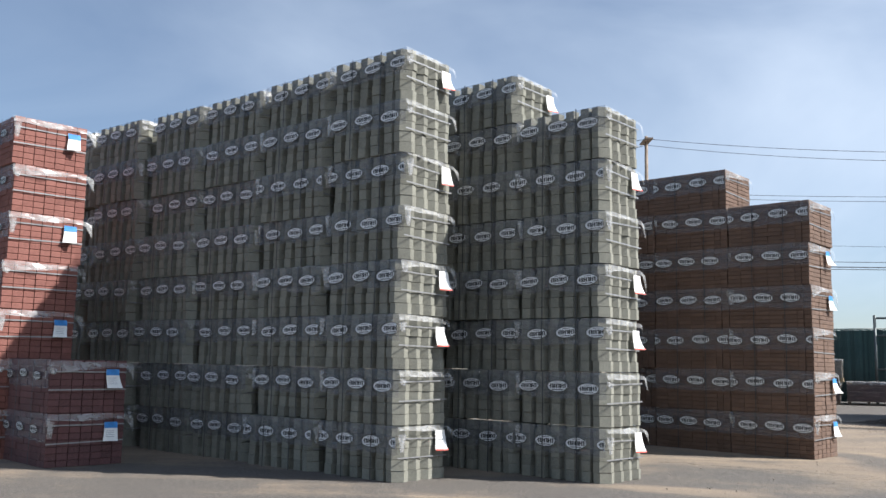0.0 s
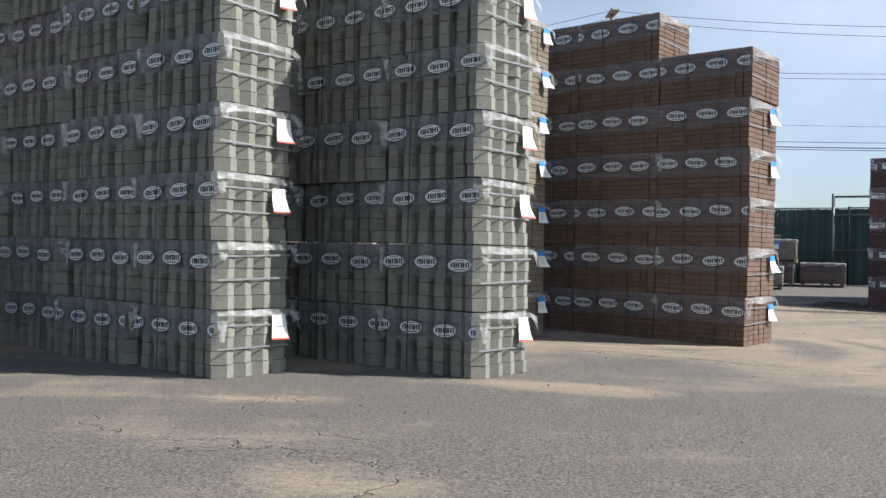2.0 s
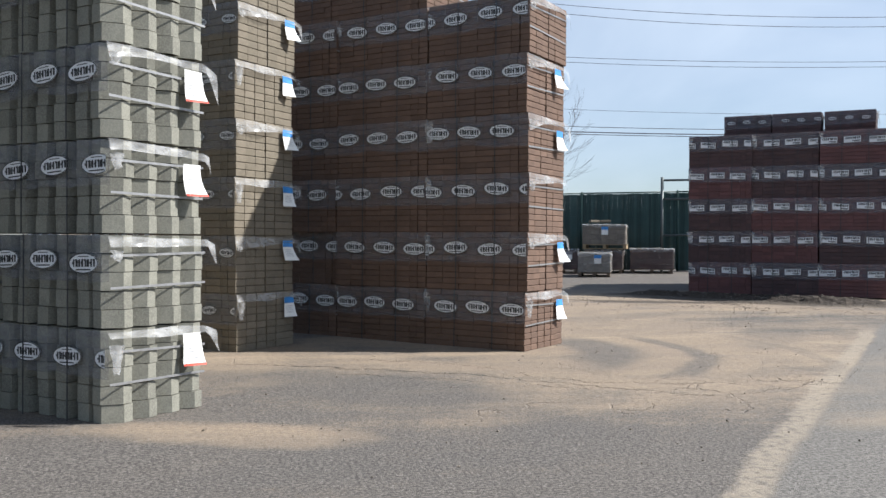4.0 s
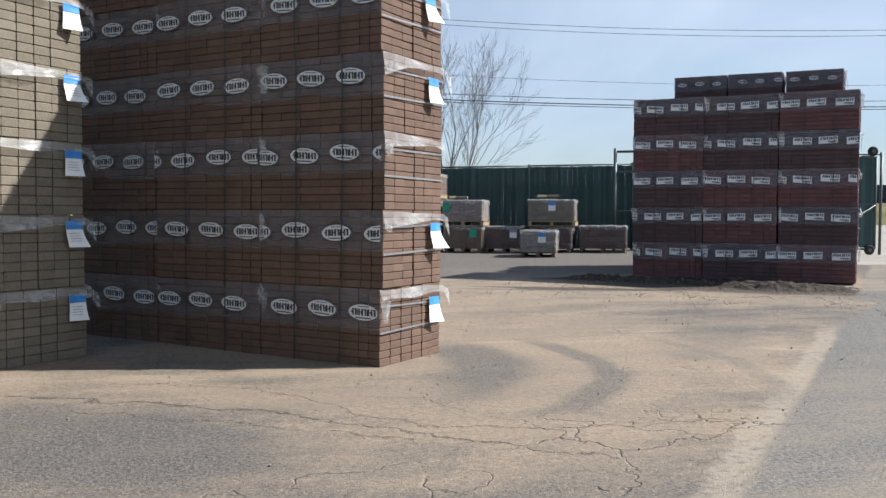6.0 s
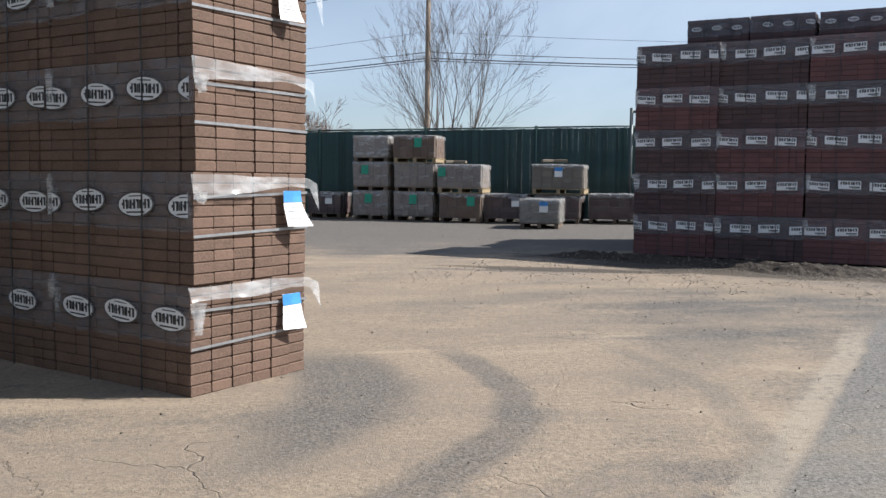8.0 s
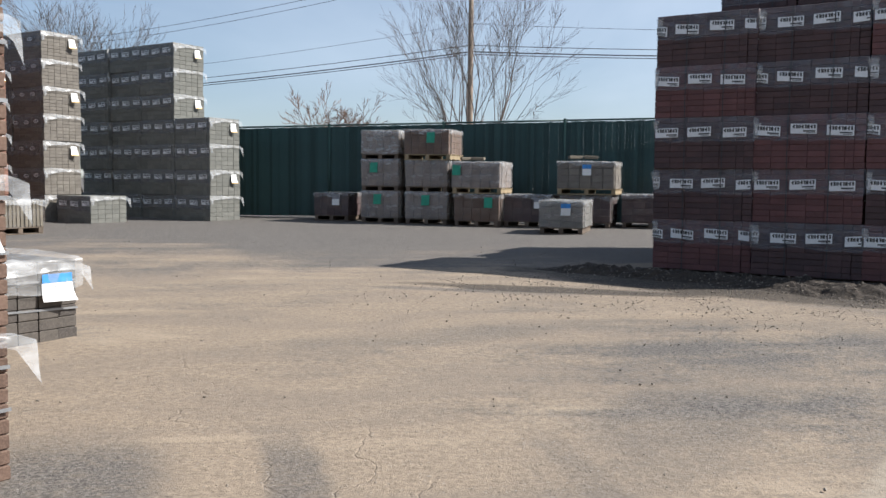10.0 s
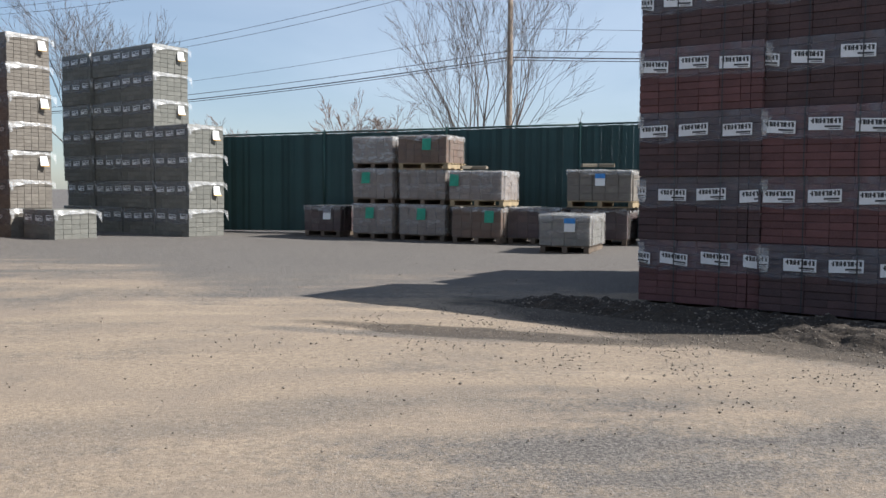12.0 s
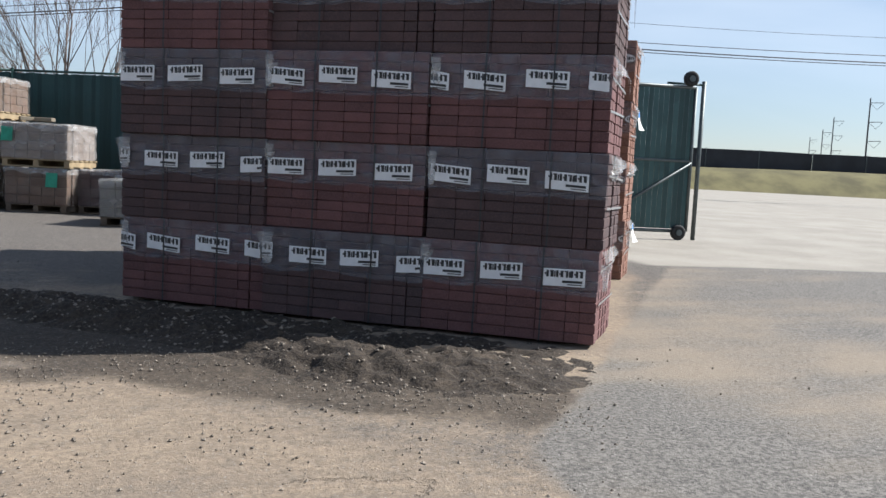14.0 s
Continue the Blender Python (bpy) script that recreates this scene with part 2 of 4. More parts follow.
    k.link(wob.outputs[0], vo.inputs["Vector"])
    crack = k.math("MULTIPLY", k.ramp(vo.outputs["Distance"], 0.001, 0.006, 1.0, 0.0), k.ramp(big, 0.5, 0.58))
    crack = k.math("MULTIPLY", crack, k.math("MULTIPLY", k.ramp(mid, 0.42, 0.6), k.ramp(y, 12.0, 13.5, 1.0, 0.15)))
    col = k.mix(k.math("MULTIPLY", crack, 0.4), col, (0.05, 0.045, 0.04))
    # the long split across the yard in two branches, and the broken corner by the dirt
    wx = k.math("ADD", x, k.math("MULTIPLY", k.math("SUBTRACT", k.noise(co, 1.6, 7.0, 0.72), 0.5), 0.55))
    wy = k.math("ADD", y, k.math("MULTIPLY", k.math("SUBTRACT", k.noise(co, 2.3, 7.0, 0.72), 0.5), 0.55))

    def split(x0, y0, x1, y1, w):
        n = math.hypot(x1 - x0, y1 - y0)
        c, sn = (x1 - x0) / n, (y1 - y0) / n
        dx, dy = k.math("SUBTRACT", wx, x0), k.math("SUBTRACT", wy, y0)
        run = k.math("ADD", k.math("MULTIPLY", dx, c), k.math("MULTIPLY", dy, sn))
        out = k.math("ABSOLUTE", k.math("SUBTRACT", k.math("MULTIPLY", dy, c), k.math("MULTIPLY", dx, sn)))
        past = k.math("MAXIMUM", k.math("SUBTRACT", run, n), k.math("MULTIPLY", run, -1.0))
        return k.ramp(k.math("MAXIMUM", out, past), w * 0.25, w * 0.8, 1.0, 0.0)
    strands = None
    for line, w in ((((2.6, 12.5), (4.3, 11.75), (5.4, 10.9), (6.2, 10.2)), 0.016), (((3.6, 12.75), (4.5, 12.3), (5.4, 11.1), (6.2, 10.85), (7.4, 10.9)), 0.010),
                    (((3.3, 11.9), (4.6, 11.2), (5.3, 10.75)), 0.009), (((12.45, 17.15), (12.28, 16.9), (11.95, 16.45)), 0.018), (((11.9, 17.25), (12.45, 17.15)), 0.012)):
        for (xa, ya), (xb, yb) in zip(line, line[1:]):
            m = split(xa, ya, xb, yb, w)
            strands = m if strands is None else k.math("MAXIMUM", strands, m)
    crack = k.math("MAXIMUM", crack, strands)
    col = k.mix(k.math("MULTIPLY", strands, 0.62), col, (0.03, 0.027, 0.025))
    # dark scrubbed patches where wheels turn, and a gravelly dark patch
    for px, py, a, rl, rs, amt in ((3.5, 11.0, -30, 1.7, 0.8, 0.9), (3.7, 8.7, 20, 1.6, 0.6, 0.8), (9.3, 14.6, 50, 1.6, 0.5, 0.55), (8.1, 16.9, 20, 1.7, 0.35, 0.5), (8.9, 19.55, -14, 1.3, 0.18, 0.9), (1.0, 8.6, 25, 1.9, 0.5, 0.5)):
        c, sn = math.cos(radians(a)), math.sin(radians(a))
        dx, dy = k.math("SUBTRACT", x, px), k.math("SUBTRACT", y, py)
        u = k.math("DIVIDE", k.math("ADD", k.math("MULTIPLY", dx, c), k.math("MULTIPLY", dy, sn)), rl)
        v = k.math("DIVIDE", k.math("SUBTRACT", k.math("MULTIPLY", dy, c), k.math("MULTIPLY", dx, sn)), rs)
        q = k.math("ADD", k.math("MULTIPLY", u, u), k.math("MULTIPLY", v, v))
        q = k.math("ADD", q, k.math("MULTIPLY", k.math("SUBTRACT", mid, 0.5), 3.4))
        col = k.mix(k.math("MULTIPLY", k.ramp(q, 0.1, 1.5, amt, 0.0), k.ramp(fine, 0.25, 0.6, 0.45, 1.0)), col, asphalt)
    # curved tracks where lift trucks turn round the brown stacks
    hx, hy = k.math("SUBTRACT", x, 4.6), k.math("SUBTRACT", y, 13.4)
    turn = k.math("SQRT", k.math("ADD", k.math("MULTIPLY", hx, hx), k.math("MULTIPLY", hy, hy)))
    turn = k.math("ADD", turn, k.math("MULTIPLY", k.math("SUBTRACT", mid, 0.5), 0.35))
    arc = k.math("MULTIPLY", k.ramp(x, 5.5, 6.1), k.math("MULTIPLY", k.ramp(y, 11.0, 11.7), k.ramp(y, 13.9, 14.7, 1.0, 0.0)))
    for radius, half, amt, tone in ((1.75, 0.42, 0.85, asphalt), (2.40, 0.15, 0.85, dust), (2.70, 0.14, 0.7, asphalt), (3.05, 0.16, 0.6, dust), (3.9, 0.12, 0.35, asphalt)):
        off = k.math("ABSOLUTE", k.math("SUBTRACT", turn, radius))
        col = k.mix(k.math("MULTIPLY", k.math("MULTIPLY", k.ramp(off, half * 0.45, half * 1.2, amt, 0.0), arc), k.ramp(fine, 0.25, 0.55, 0.5, 1.0)), col, tone)
    # drifts of pale sand
    for px, py, a, rl, rs, amt in ((2.5, 9.5, -18, 0.95, 0.36, 0.85), (4.6, 12.0, -35, 1.5, 0.3, 0.6), (15.9, 21.7, 55, 2.3, 0.45, 0.9), (10.9, 18.1, 150, 2.4, 0.8, 0.6), (6.4, 17.6, 160, 1.8, 0.5, 0.6)):
        c, sn = math.cos(radians(a)), math.sin(radians(a))
        dx, dy = k.math("SUBTRACT", x, px), k.math("SUBTRACT", y, py)
        u = k.math("DIVIDE", k.math("ADD", k.math("MULTIPLY", dx, c), k.math("MULTIPLY", dy, sn)), rl)
        v = k.math("DIVIDE", k.math("SUBTRACT", k.math("MULTIPLY", dy, c), k.math("MULTIPLY", dx, sn)), rs)
        q = k.math("ADD", k.math("ADD", k.math("MULTIPLY", u, u), k.math("MULTIPLY", v, v)), k.math("MULTIPLY", k.math("SUBTRACT", mid, 0.5), 3.0))
        col = k.mix(k.math("MULTIPLY", k.ramp(q, 0.3, 1.25, amt, 0.0), k.ramp(fine, 0.2, 0.5, 0.55, 1.0)), col, dust)
    # damp brown soil tracked out from the dirt ridge
    for px, py, a, rl, rs in ((12.2, 18.95, 142, 2.5, 0.62), (9.6, 19.6, 160, 1.6, 0.28), (11.7, 19.9, 142, 2.8, 0.7)):
        c, sn = math.cos(radians(a)), math.sin(radians(a))
        dx, dy = k.math("SUBTRACT", x, px), k.math("SUBTRACT", y, py)
        u = k.math("DIVIDE", k.math("ADD", k.math("MULTIPLY", dx, c), k.math("MULTIPLY", dy, sn)), rl)
        v = k.math("DIVIDE", k.math("SUBTRACT", k.math("MULTIPLY", dy, c), k.math("MULTIPLY", dx, sn)), rs)
        q = k.math("ADD", k.math("ADD", k.math("MULTIPLY", u, u), k.math("MULTIPLY", v, v)), k.math("MULTIPLY", k.math("SUBTRACT", mid, 0.5), 2.6))
        soil = k.mix(k.ramp(k.noise(co, 36.0, 4.0, 0.75), 0.36, 0.66), (0.022, 0.017, 0.012), (0.082, 0.062, 0.044))
        col = k.mix(k.math("MULTIPLY", k.ramp(q, 0.55, 1.25, 0.9, 0.0), k.math("MULTIPLY", k.ramp(fine, 0.25, 0.5, 0.45, 1.0), k.math("SUBTRACT", 1.0, lane))), col, soil)
    # pale chips worn clean in the dark asphalt
    v3 = k.node("TexVoronoi", Scale=48.0)
    k.link(co, v3.inputs["Vector"])
    chip = k.math("MULTIPLY", k.ramp(v3.outputs["Distance"], 0.14, 0.26, 1.0, 0.0), k.ramp(k.noise(co, 22.0, 2.0), 0.52, 0.6))
    col = k.mix(k.math("MULTIPLY", chip, 0.75), col, (0.36, 0.33, 0.29))
    # small stones
    v2 = k.node("TexVoronoi", Scale=26.0)
    k.link(co, v2.inputs["Vector"])
    spot = k.ramp(v2.outputs["Distance"], 0.10, 0.2, 1.0, 0.0)
    spot = k.math("MULTIPLY", spot, k.ramp(fine, 0.50, 0.62))
    col = k.mix(k.math("MULTIPLY", spot, 0.7), col, k.mix(k.ramp(grit, 0.4, 0.6), (0.035, 0.032, 0.03), (0.30, 0.28, 0.25)))
    h = k.math("ADD", k.math("MULTIPLY", grit, 0.6), k.math("SUBTRACT", spot, k.math("MULTIPLY", crack, 2.0)))
    k.bump(h, 0.7, 0.016)
    return k.out(col)


GROUND = ground_material()


def dirt_material():
    k = Mat("dark_damp_dirt", 0.95)
    co = k.coord()
    a, b = k.noise(co, 3.0, 6.0), k.noise(co, 40.0, 4.0, 0.7)
    col = k.mix(k.ramp(b, 0.35, 0.7), (0.020, 0.015, 0.011), (0.066, 0.050, 0.036))
    col = k.mix(k.ramp(a, 0.5, 0.75, 0.0, 0.6), col, (0.098, 0.074, 0.052))
    k.bump(b, 0.8, 0.02)
    return k.out(col)


DIRT = dirt_material()

# ---- mesh helpers ----


def mesh_from(bm, name, mat, smooth=False):
    me = bpy.data.meshes.new(name)
    bm.to_mesh(me)
    bm.free()
    for m in mat if isinstance(mat, list) else [mat]:
        me.materials.append(m)
    if smooth:
        for p in me.polygons:
            p.use_smooth = True
    return me


def part(name, bm, mat, parent, label="", smooth=False):
    """One mesh object under a thing or a part."""
    me = bm if isinstance(bm, bpy.types.Mesh) else mesh_from(bm, name, mat, smooth)
    ob = new(name, me)
    ob.parent = parent
    if label:
        ob["label"] = label
    return ob


def box(bm, x0, x1, y0, y1, z0, z1, bevel=0.0):
    c = ((x0 + x1) / 2, (y0 + y1) / 2, (z0 + z1) / 2)
    if bevel <= 0:
        g = bmesh.ops.create_cube(bm, size=1, matrix=Matrix.LocRotScale(c, None, (x1 - x0, y1 - y0, z1 - z0)))
        return g["verts"]
    # a box whose upright edges and rims are cut off, 22 faces at most
    vs, b = [], bevel
    for z, i in ((z0, b), (z0 + b, 0), (z1 - b, 0), (z1, b)):
        vs.append([bm.verts.new(p + (z,)) for p in ((x0 + i, y0 + i), (x1 - i, y0 + i), (x1 - i, y1 - i), (x0 + i, y1 - i))])
    for a, c2 in zip(vs, vs[1:]):
        for j in range(4):
            bm.faces.new((a[j], a[(j + 1) % 4], c2[(j + 1) % 4], c2[j]))
    bm.faces.new(vs[0][::-1])
    bm.faces.new(vs[-1])
    return [v for r in vs for v in r]


def prism(bm, plan, z0, z1):
    lo = [bm.verts.new((x, y, z0)) for x, y in plan]
    hi = [bm.verts.new((x, y, z1)) for x, y in plan]
    n = len(plan)
    for i in range(n):
        bm.faces.new((lo[i], lo[(i + 1) % n], hi[(i + 1) % n], hi[i]))
    bm.faces.new(lo[::-1])
    bm.faces.new(hi)


def tube(bm, points, radii, sides=6):
    """A tube along points."""
    rings = []
    for i, p in enumerate(points):
        p = Vector(p)
        d = (Vector(points[min(i + 1, len(points) - 1)]) - Vector(points[max(i - 1, 0)])).normalized()
        q = d.to_track_quat("Z", "Y")
        r = radii[i] if isinstance(radii, (list, tuple)) else radii
        rings.append([bm.verts.new(p + q @ Vector((r * math.cos(2 * math.pi * j / sides), r * math.sin(2 * math.pi * j / sides), 0))) for j in range(sides)])
    for a, b in zip(rings, rings[1:]):
        for j in range(sides):
            bm.faces.new((a[j], a[(j + 1) % sides], b[(j + 1) % sides], b[j]))
    bm.faces.new(rings[0][::-1])
    bm.faces.new(rings[-1])


def sheet(bm, f, nu, nv):
    """A grid of points f(u, v), u and v from 0 to 1."""
    g = [[bm.verts.new(f(i / nu, j / nv)) for j in range(nv + 1)] for i in range(nu + 1)]
    for i in range(nu):
        for j in range(nv):
            bm.faces.new((g[i][j], g[i + 1][j], g[i + 1][j + 1], g[i][j + 1]))


def sway(*p):
    return noise.noise(Vector((*p, 0.37, 0.71)[:3]))


def lift(x, y):
    """The height of the yard: level at first, then rising slowly to the back and to the lane."""
    s = max(0.0, min(y, 36.0) - 13.0)
    return 0.0125 * s * s / (s + 2.0) + 0.011 * max(0.0, min(x, 26.0) - 11.0) * min(1.0, s / 6.0)


# ---- ground: one sheet to the horizon ----
def axis(lo, hi, step, far):
    a = [lo + step * i for i in range(int((hi - lo) / step) + 1)]
    out, d = [], step
    while True:
        d *= 1.5
        nxt = (out[-1] if out else a[-1]) + d
        out.append(nxt)
        if nxt > far:
            break
    left, d = [], step
    while True:
        d *= 1.5
        nxt = (left[-1] if left else a[0]) - d
        left.append(nxt)
        if nxt < -far:
            break
    return left[::-1] + a + out


gx, gy = axis(-12, 26, 0.25, 1500), axis(-3, 36, 0.25, 1500)
verts = [(x, y, lift(x, y) + (0.012 * sway(x * 0.5, y * 0.5, 3) + 0.004 * sway(x * 2.3, y * 2.3, 8) if -12 <= x <= 26 and -3 <= y <= 36 else 0)) for y in gy for x in gx]
nx = len(gx)
faces = [(j * nx + i, j * nx + i + 1, (j + 1) * nx + i + 1, (j + 1) * nx + i) for j in range(len(gy) - 1) for i in range(nx - 1)]
gm = bpy.data.meshes.new("ground")
gm.from_pydata(verts, [], faces)
gm.materials.append(GROUND)
for p in gm.polygons:
    p.use_smooth = True
tagged(new("ground", gm), "worn dusty asphalt yard with cracks and gravel", "ground", kind="structure")

# ---- cubes of pavers and wall blocks ----


def printed_mark(style, parent, y, z, w, lean, width):
    """A mark printed on the film, cut where the film ends: a white field with plain dark shapes."""
    x, lo, hi = -0.030, 0.004, width - 0.004

    def put(bm, off, pts):
        pts = [(min(max(p, lo), hi), q + lean * (p - y) / w) for p, q in pts]
        if max(p for p, q in pts) - min(p for p, q in pts) > 0.003:
            bm.faces.new([bm.verts.new((x - off, p, q)) for p, q in pts][::-1])

    def bar(bm, y0, y1, z0, z1, skew=0.0):
        put(bm, 0.002, [(y0 - skew, z0), (y1 - skew, z0), (y1 + skew, z1), (y0 + skew, z1)])
    bm = bmesh.new()
    ink = bmesh.new()
    h = w * (0.47 if style == "oval" else 0.40)
    # widths of the dark shapes that stand for lettering, and the share of the height each one fills
    if style == "oval":
        n = 24
        o = [(math.cos(2 * math.pi * i / n), math.sin(2 * math.pi * i / n)) for i in range(n)]
        put(bm, 0.0, [(y + c * w / 2, z + e * h / 2) for c, e in o])
        for i in range(n):
            (c0, e0), (c1, e1) = o[i], o[(i + 1) % n]
            put(ink, 0.002, [(y + c0 * w * .5, z + e0 * h * .5), (y + c1 * w * .5, z + e1 * h * .5), (y + c1 * w * .475, z + e1 * h * .455), (y + c0 * w * .475, z + e0 * h * .455)])
        top, span, low_z = 0.20, 0.80, -0.17
        bar(ink, y - w * 0.18, y + w * 0.18, z + h * 0.31, z + h * 0.35)
        bar(ink, y - w * 0.25, y + w * 0.25, z - h * 0.34, z - h * 0.28)
    else:
        put(bm, 0.0, [(y - w / 2, z - h / 2), (y + w / 2, z - h / 2), (y + w / 2, z + h / 2), (y - w / 2, z + h / 2)])
        top, span, low_z = 0.40, 0.90, 0.02
        bar(ink, y - w * 0.44, y + w * 0.02, z - h * 0.30, z - h * 0.16)
        bar(ink, y - w * 0.44, y - w * 0.10, z - h * 0.42, z - h * 0.36)
    step = w * span / 8
    for i in range(8):
        y0 = y - w * span / 2 + i * step
        fat = (0.58, 0.50, 0.62, 0.48)[i % 4]
        bar(ink, y0, y0 + step * fat, z + h * low_z, z + h * top)
        if i % 3 == 0:
            bar(ink, y0 + step * fat, y0 + step * 0.80, z + h * (top - 0.09), z + h * top)
        elif i % 3 == 1:
            mid_z = z + h * (top + low_z) / 2
            bar(ink, y0 + step * fat, y0 + step * 0.84, mid_z - h * 0.05, mid_z + h * 0.05)
        else:
            bar(ink, y0 + step * 0.60, y0 + step * 0.88, z + h * low_z, z + h * (top - 0.04))
    ob = part("printed_mark", bm, PRINT_WHITE, parent, "white %s print with dark shapes" % style)
    part("print_ink", ink, PRINT_DARK, ob, "dark printed shapes")


def tag_sheet(parent, x, z, kind, seed, w=0.16, h=0.22):
    """A delivery sheet that hangs on the end face, curling off it."""
    curl = 0.05 + 0.05 * abs(sway(seed, 4.2))

    def f(u, v):
        return (x + (u - 0.5) * w + 0.02 * sway(seed, v), -0.035 - curl * (1 - v) ** 2 * (0.4 + u), z - h * (1 - v))
    bm = bmesh.new()
    sheet(bm, f, 4, 6)
    ob = part("delivery_sheet", bm, PAPER, parent, "white paper delivery sheet, curled")
    bm = bmesh.new()
    colour = {"red": PAPER_RED, "blue": PAPER_BLUE, "gold": PAPER_GOLD, "green": PAPER_GREEN}[kind]
    v0, v1 = (0.68, 1.0) if kind in ("blue", "green") else (0.0, 0.07)

    def g(u, v):
        p = f(u, v0 + (v1 - v0) * v)
        return (p[0], p[1] - 0.004, p[2])
    sheet(bm, g, 4, 2)
    part("coloured_band", bm, colour, ob, kind + " printed band")
    bm = bmesh.new()
    for i in range(4):
        def q(u, v, i=i):
            p = f(0.15 + 0.6 * u, 0.22 + 0.1 * i + 0.018 * v)
            return (p[0], p[1] - 0.003, p[2])
        sheet(bm, q, 3, 1)
    part("print_ink", bm, INK, ob)


def end_film(parent, W, dep, H, seed, heavy, single):
    """Loose film gathered over the end face, with a flap past its far edge."""
    s = seed * 7.7
    drop = 0.13 + 0.14 * abs(sway(s, 1.1)) if heavy else 0.07 + 0.09 * abs(sway(s, 1.1))
    tip = 0.05 + 0.16 * abs(sway(s, 2.3))

    def f(u, v):
        x = -0.03 + u * (dep + 0.03 + tip)
        low = drop * (0.75 + 0.5 * sway(s, u * 1.7)) * (1.15 - 0.75 * u + 0.5 * max(0.0, u - 0.75) * 4 * u if heavy else 1.0)
        z = H - 0.005 - low * (1 - v) - 0.02 * u + 0.02 * sway(s, u * 3, 9) - 1.1 * max(0.0, x - dep) * (1.4 - v)
        bulge = 0.020 + 0.045 * (1 - v) * (0.4 + abs(sway(u * 3, s, 5))) + 0.010 * sway(u * 7, v * 2, s)
        return (x, -max(0.012, bulge), z)
    bm = bmesh.new()
    sheet(bm, f, 22, 6)
    part("loose_film", bm, FILM_WHITE if heavy else FILM_SOFT, parent, "crumpled translucent white film", True)
    # the twisted ear at the near edge

    def g(u, v):
        r = 0.05 * (1 - 0.5 * v) * (1 + 0.5 * sway(s, v * 4, u * 3))
        a = 2 * math.pi * u
        return (0.02 + r * math.cos(a), -0.035 + 0.7 * r * math.sin(a) - 0.01, H * (0.84 + 0.12 * sway(s, 7)) - v * (0.05 + 0.22 * abs(sway(s, 6))) + 0.02 * sway(u * 3, s))
    bm = bmesh.new()
    sheet(bm, g, 8, 6)

    def g2(u, v):
        r = (0.03 + 0.05 * abs(sway(s, 3.1))) * (1 - 0.4 * v) * (1 + 0.7 * sway(s, v * 4, u * 3))
        a = 2 * math.pi * u
        return (-0.035 + 0.25 * r * math.sin(a), W - 0.03 + r * math.cos(a) + 0.04 * v * sway(s, 1), H * 0.94 - v * (0.10 + 0.28 * abs(sway(s, 8))))
    if heavy is not None and single:
        b2 = bmesh.new()
        sheet(b2, g2, 8, 6)
        part("film_ear", b2, FILM_WHITE, parent, "bunched end of the film", True)
    part("film_ear", bm, FILM_WHITE, parent, "bunched end of the film", True)


def front_film(parent, W, H, seed, low=0.47):
    s = seed * 3.3

    def f(u, v):
        y = -0.015 + u * (W + 0.02)
        z0 = H * (low + 0.05 * sway(s, u * 3) + 0.03 * sway(s, u * 11))
        z = z0 + v * (H - 0.004 - z0)
        return (-0.011 - 0.005 * (1 + sway(u * 9, v * 3, s)), y, z)
    bm = bmesh.new()
    sheet(bm, f, 24, 6)
    part("film_wrap", bm, FILM, parent, "clear creased film band", True)


PIECE_MESH = {}


def piece_mesh(key, make, mat):
    if key not in PIECE_MESH:
        bm = bmesh.new()
        make(bm)
        PIECE_MESH[key] = mesh_from(bm, key[0], mat)
    return PIECE_MESH[key]


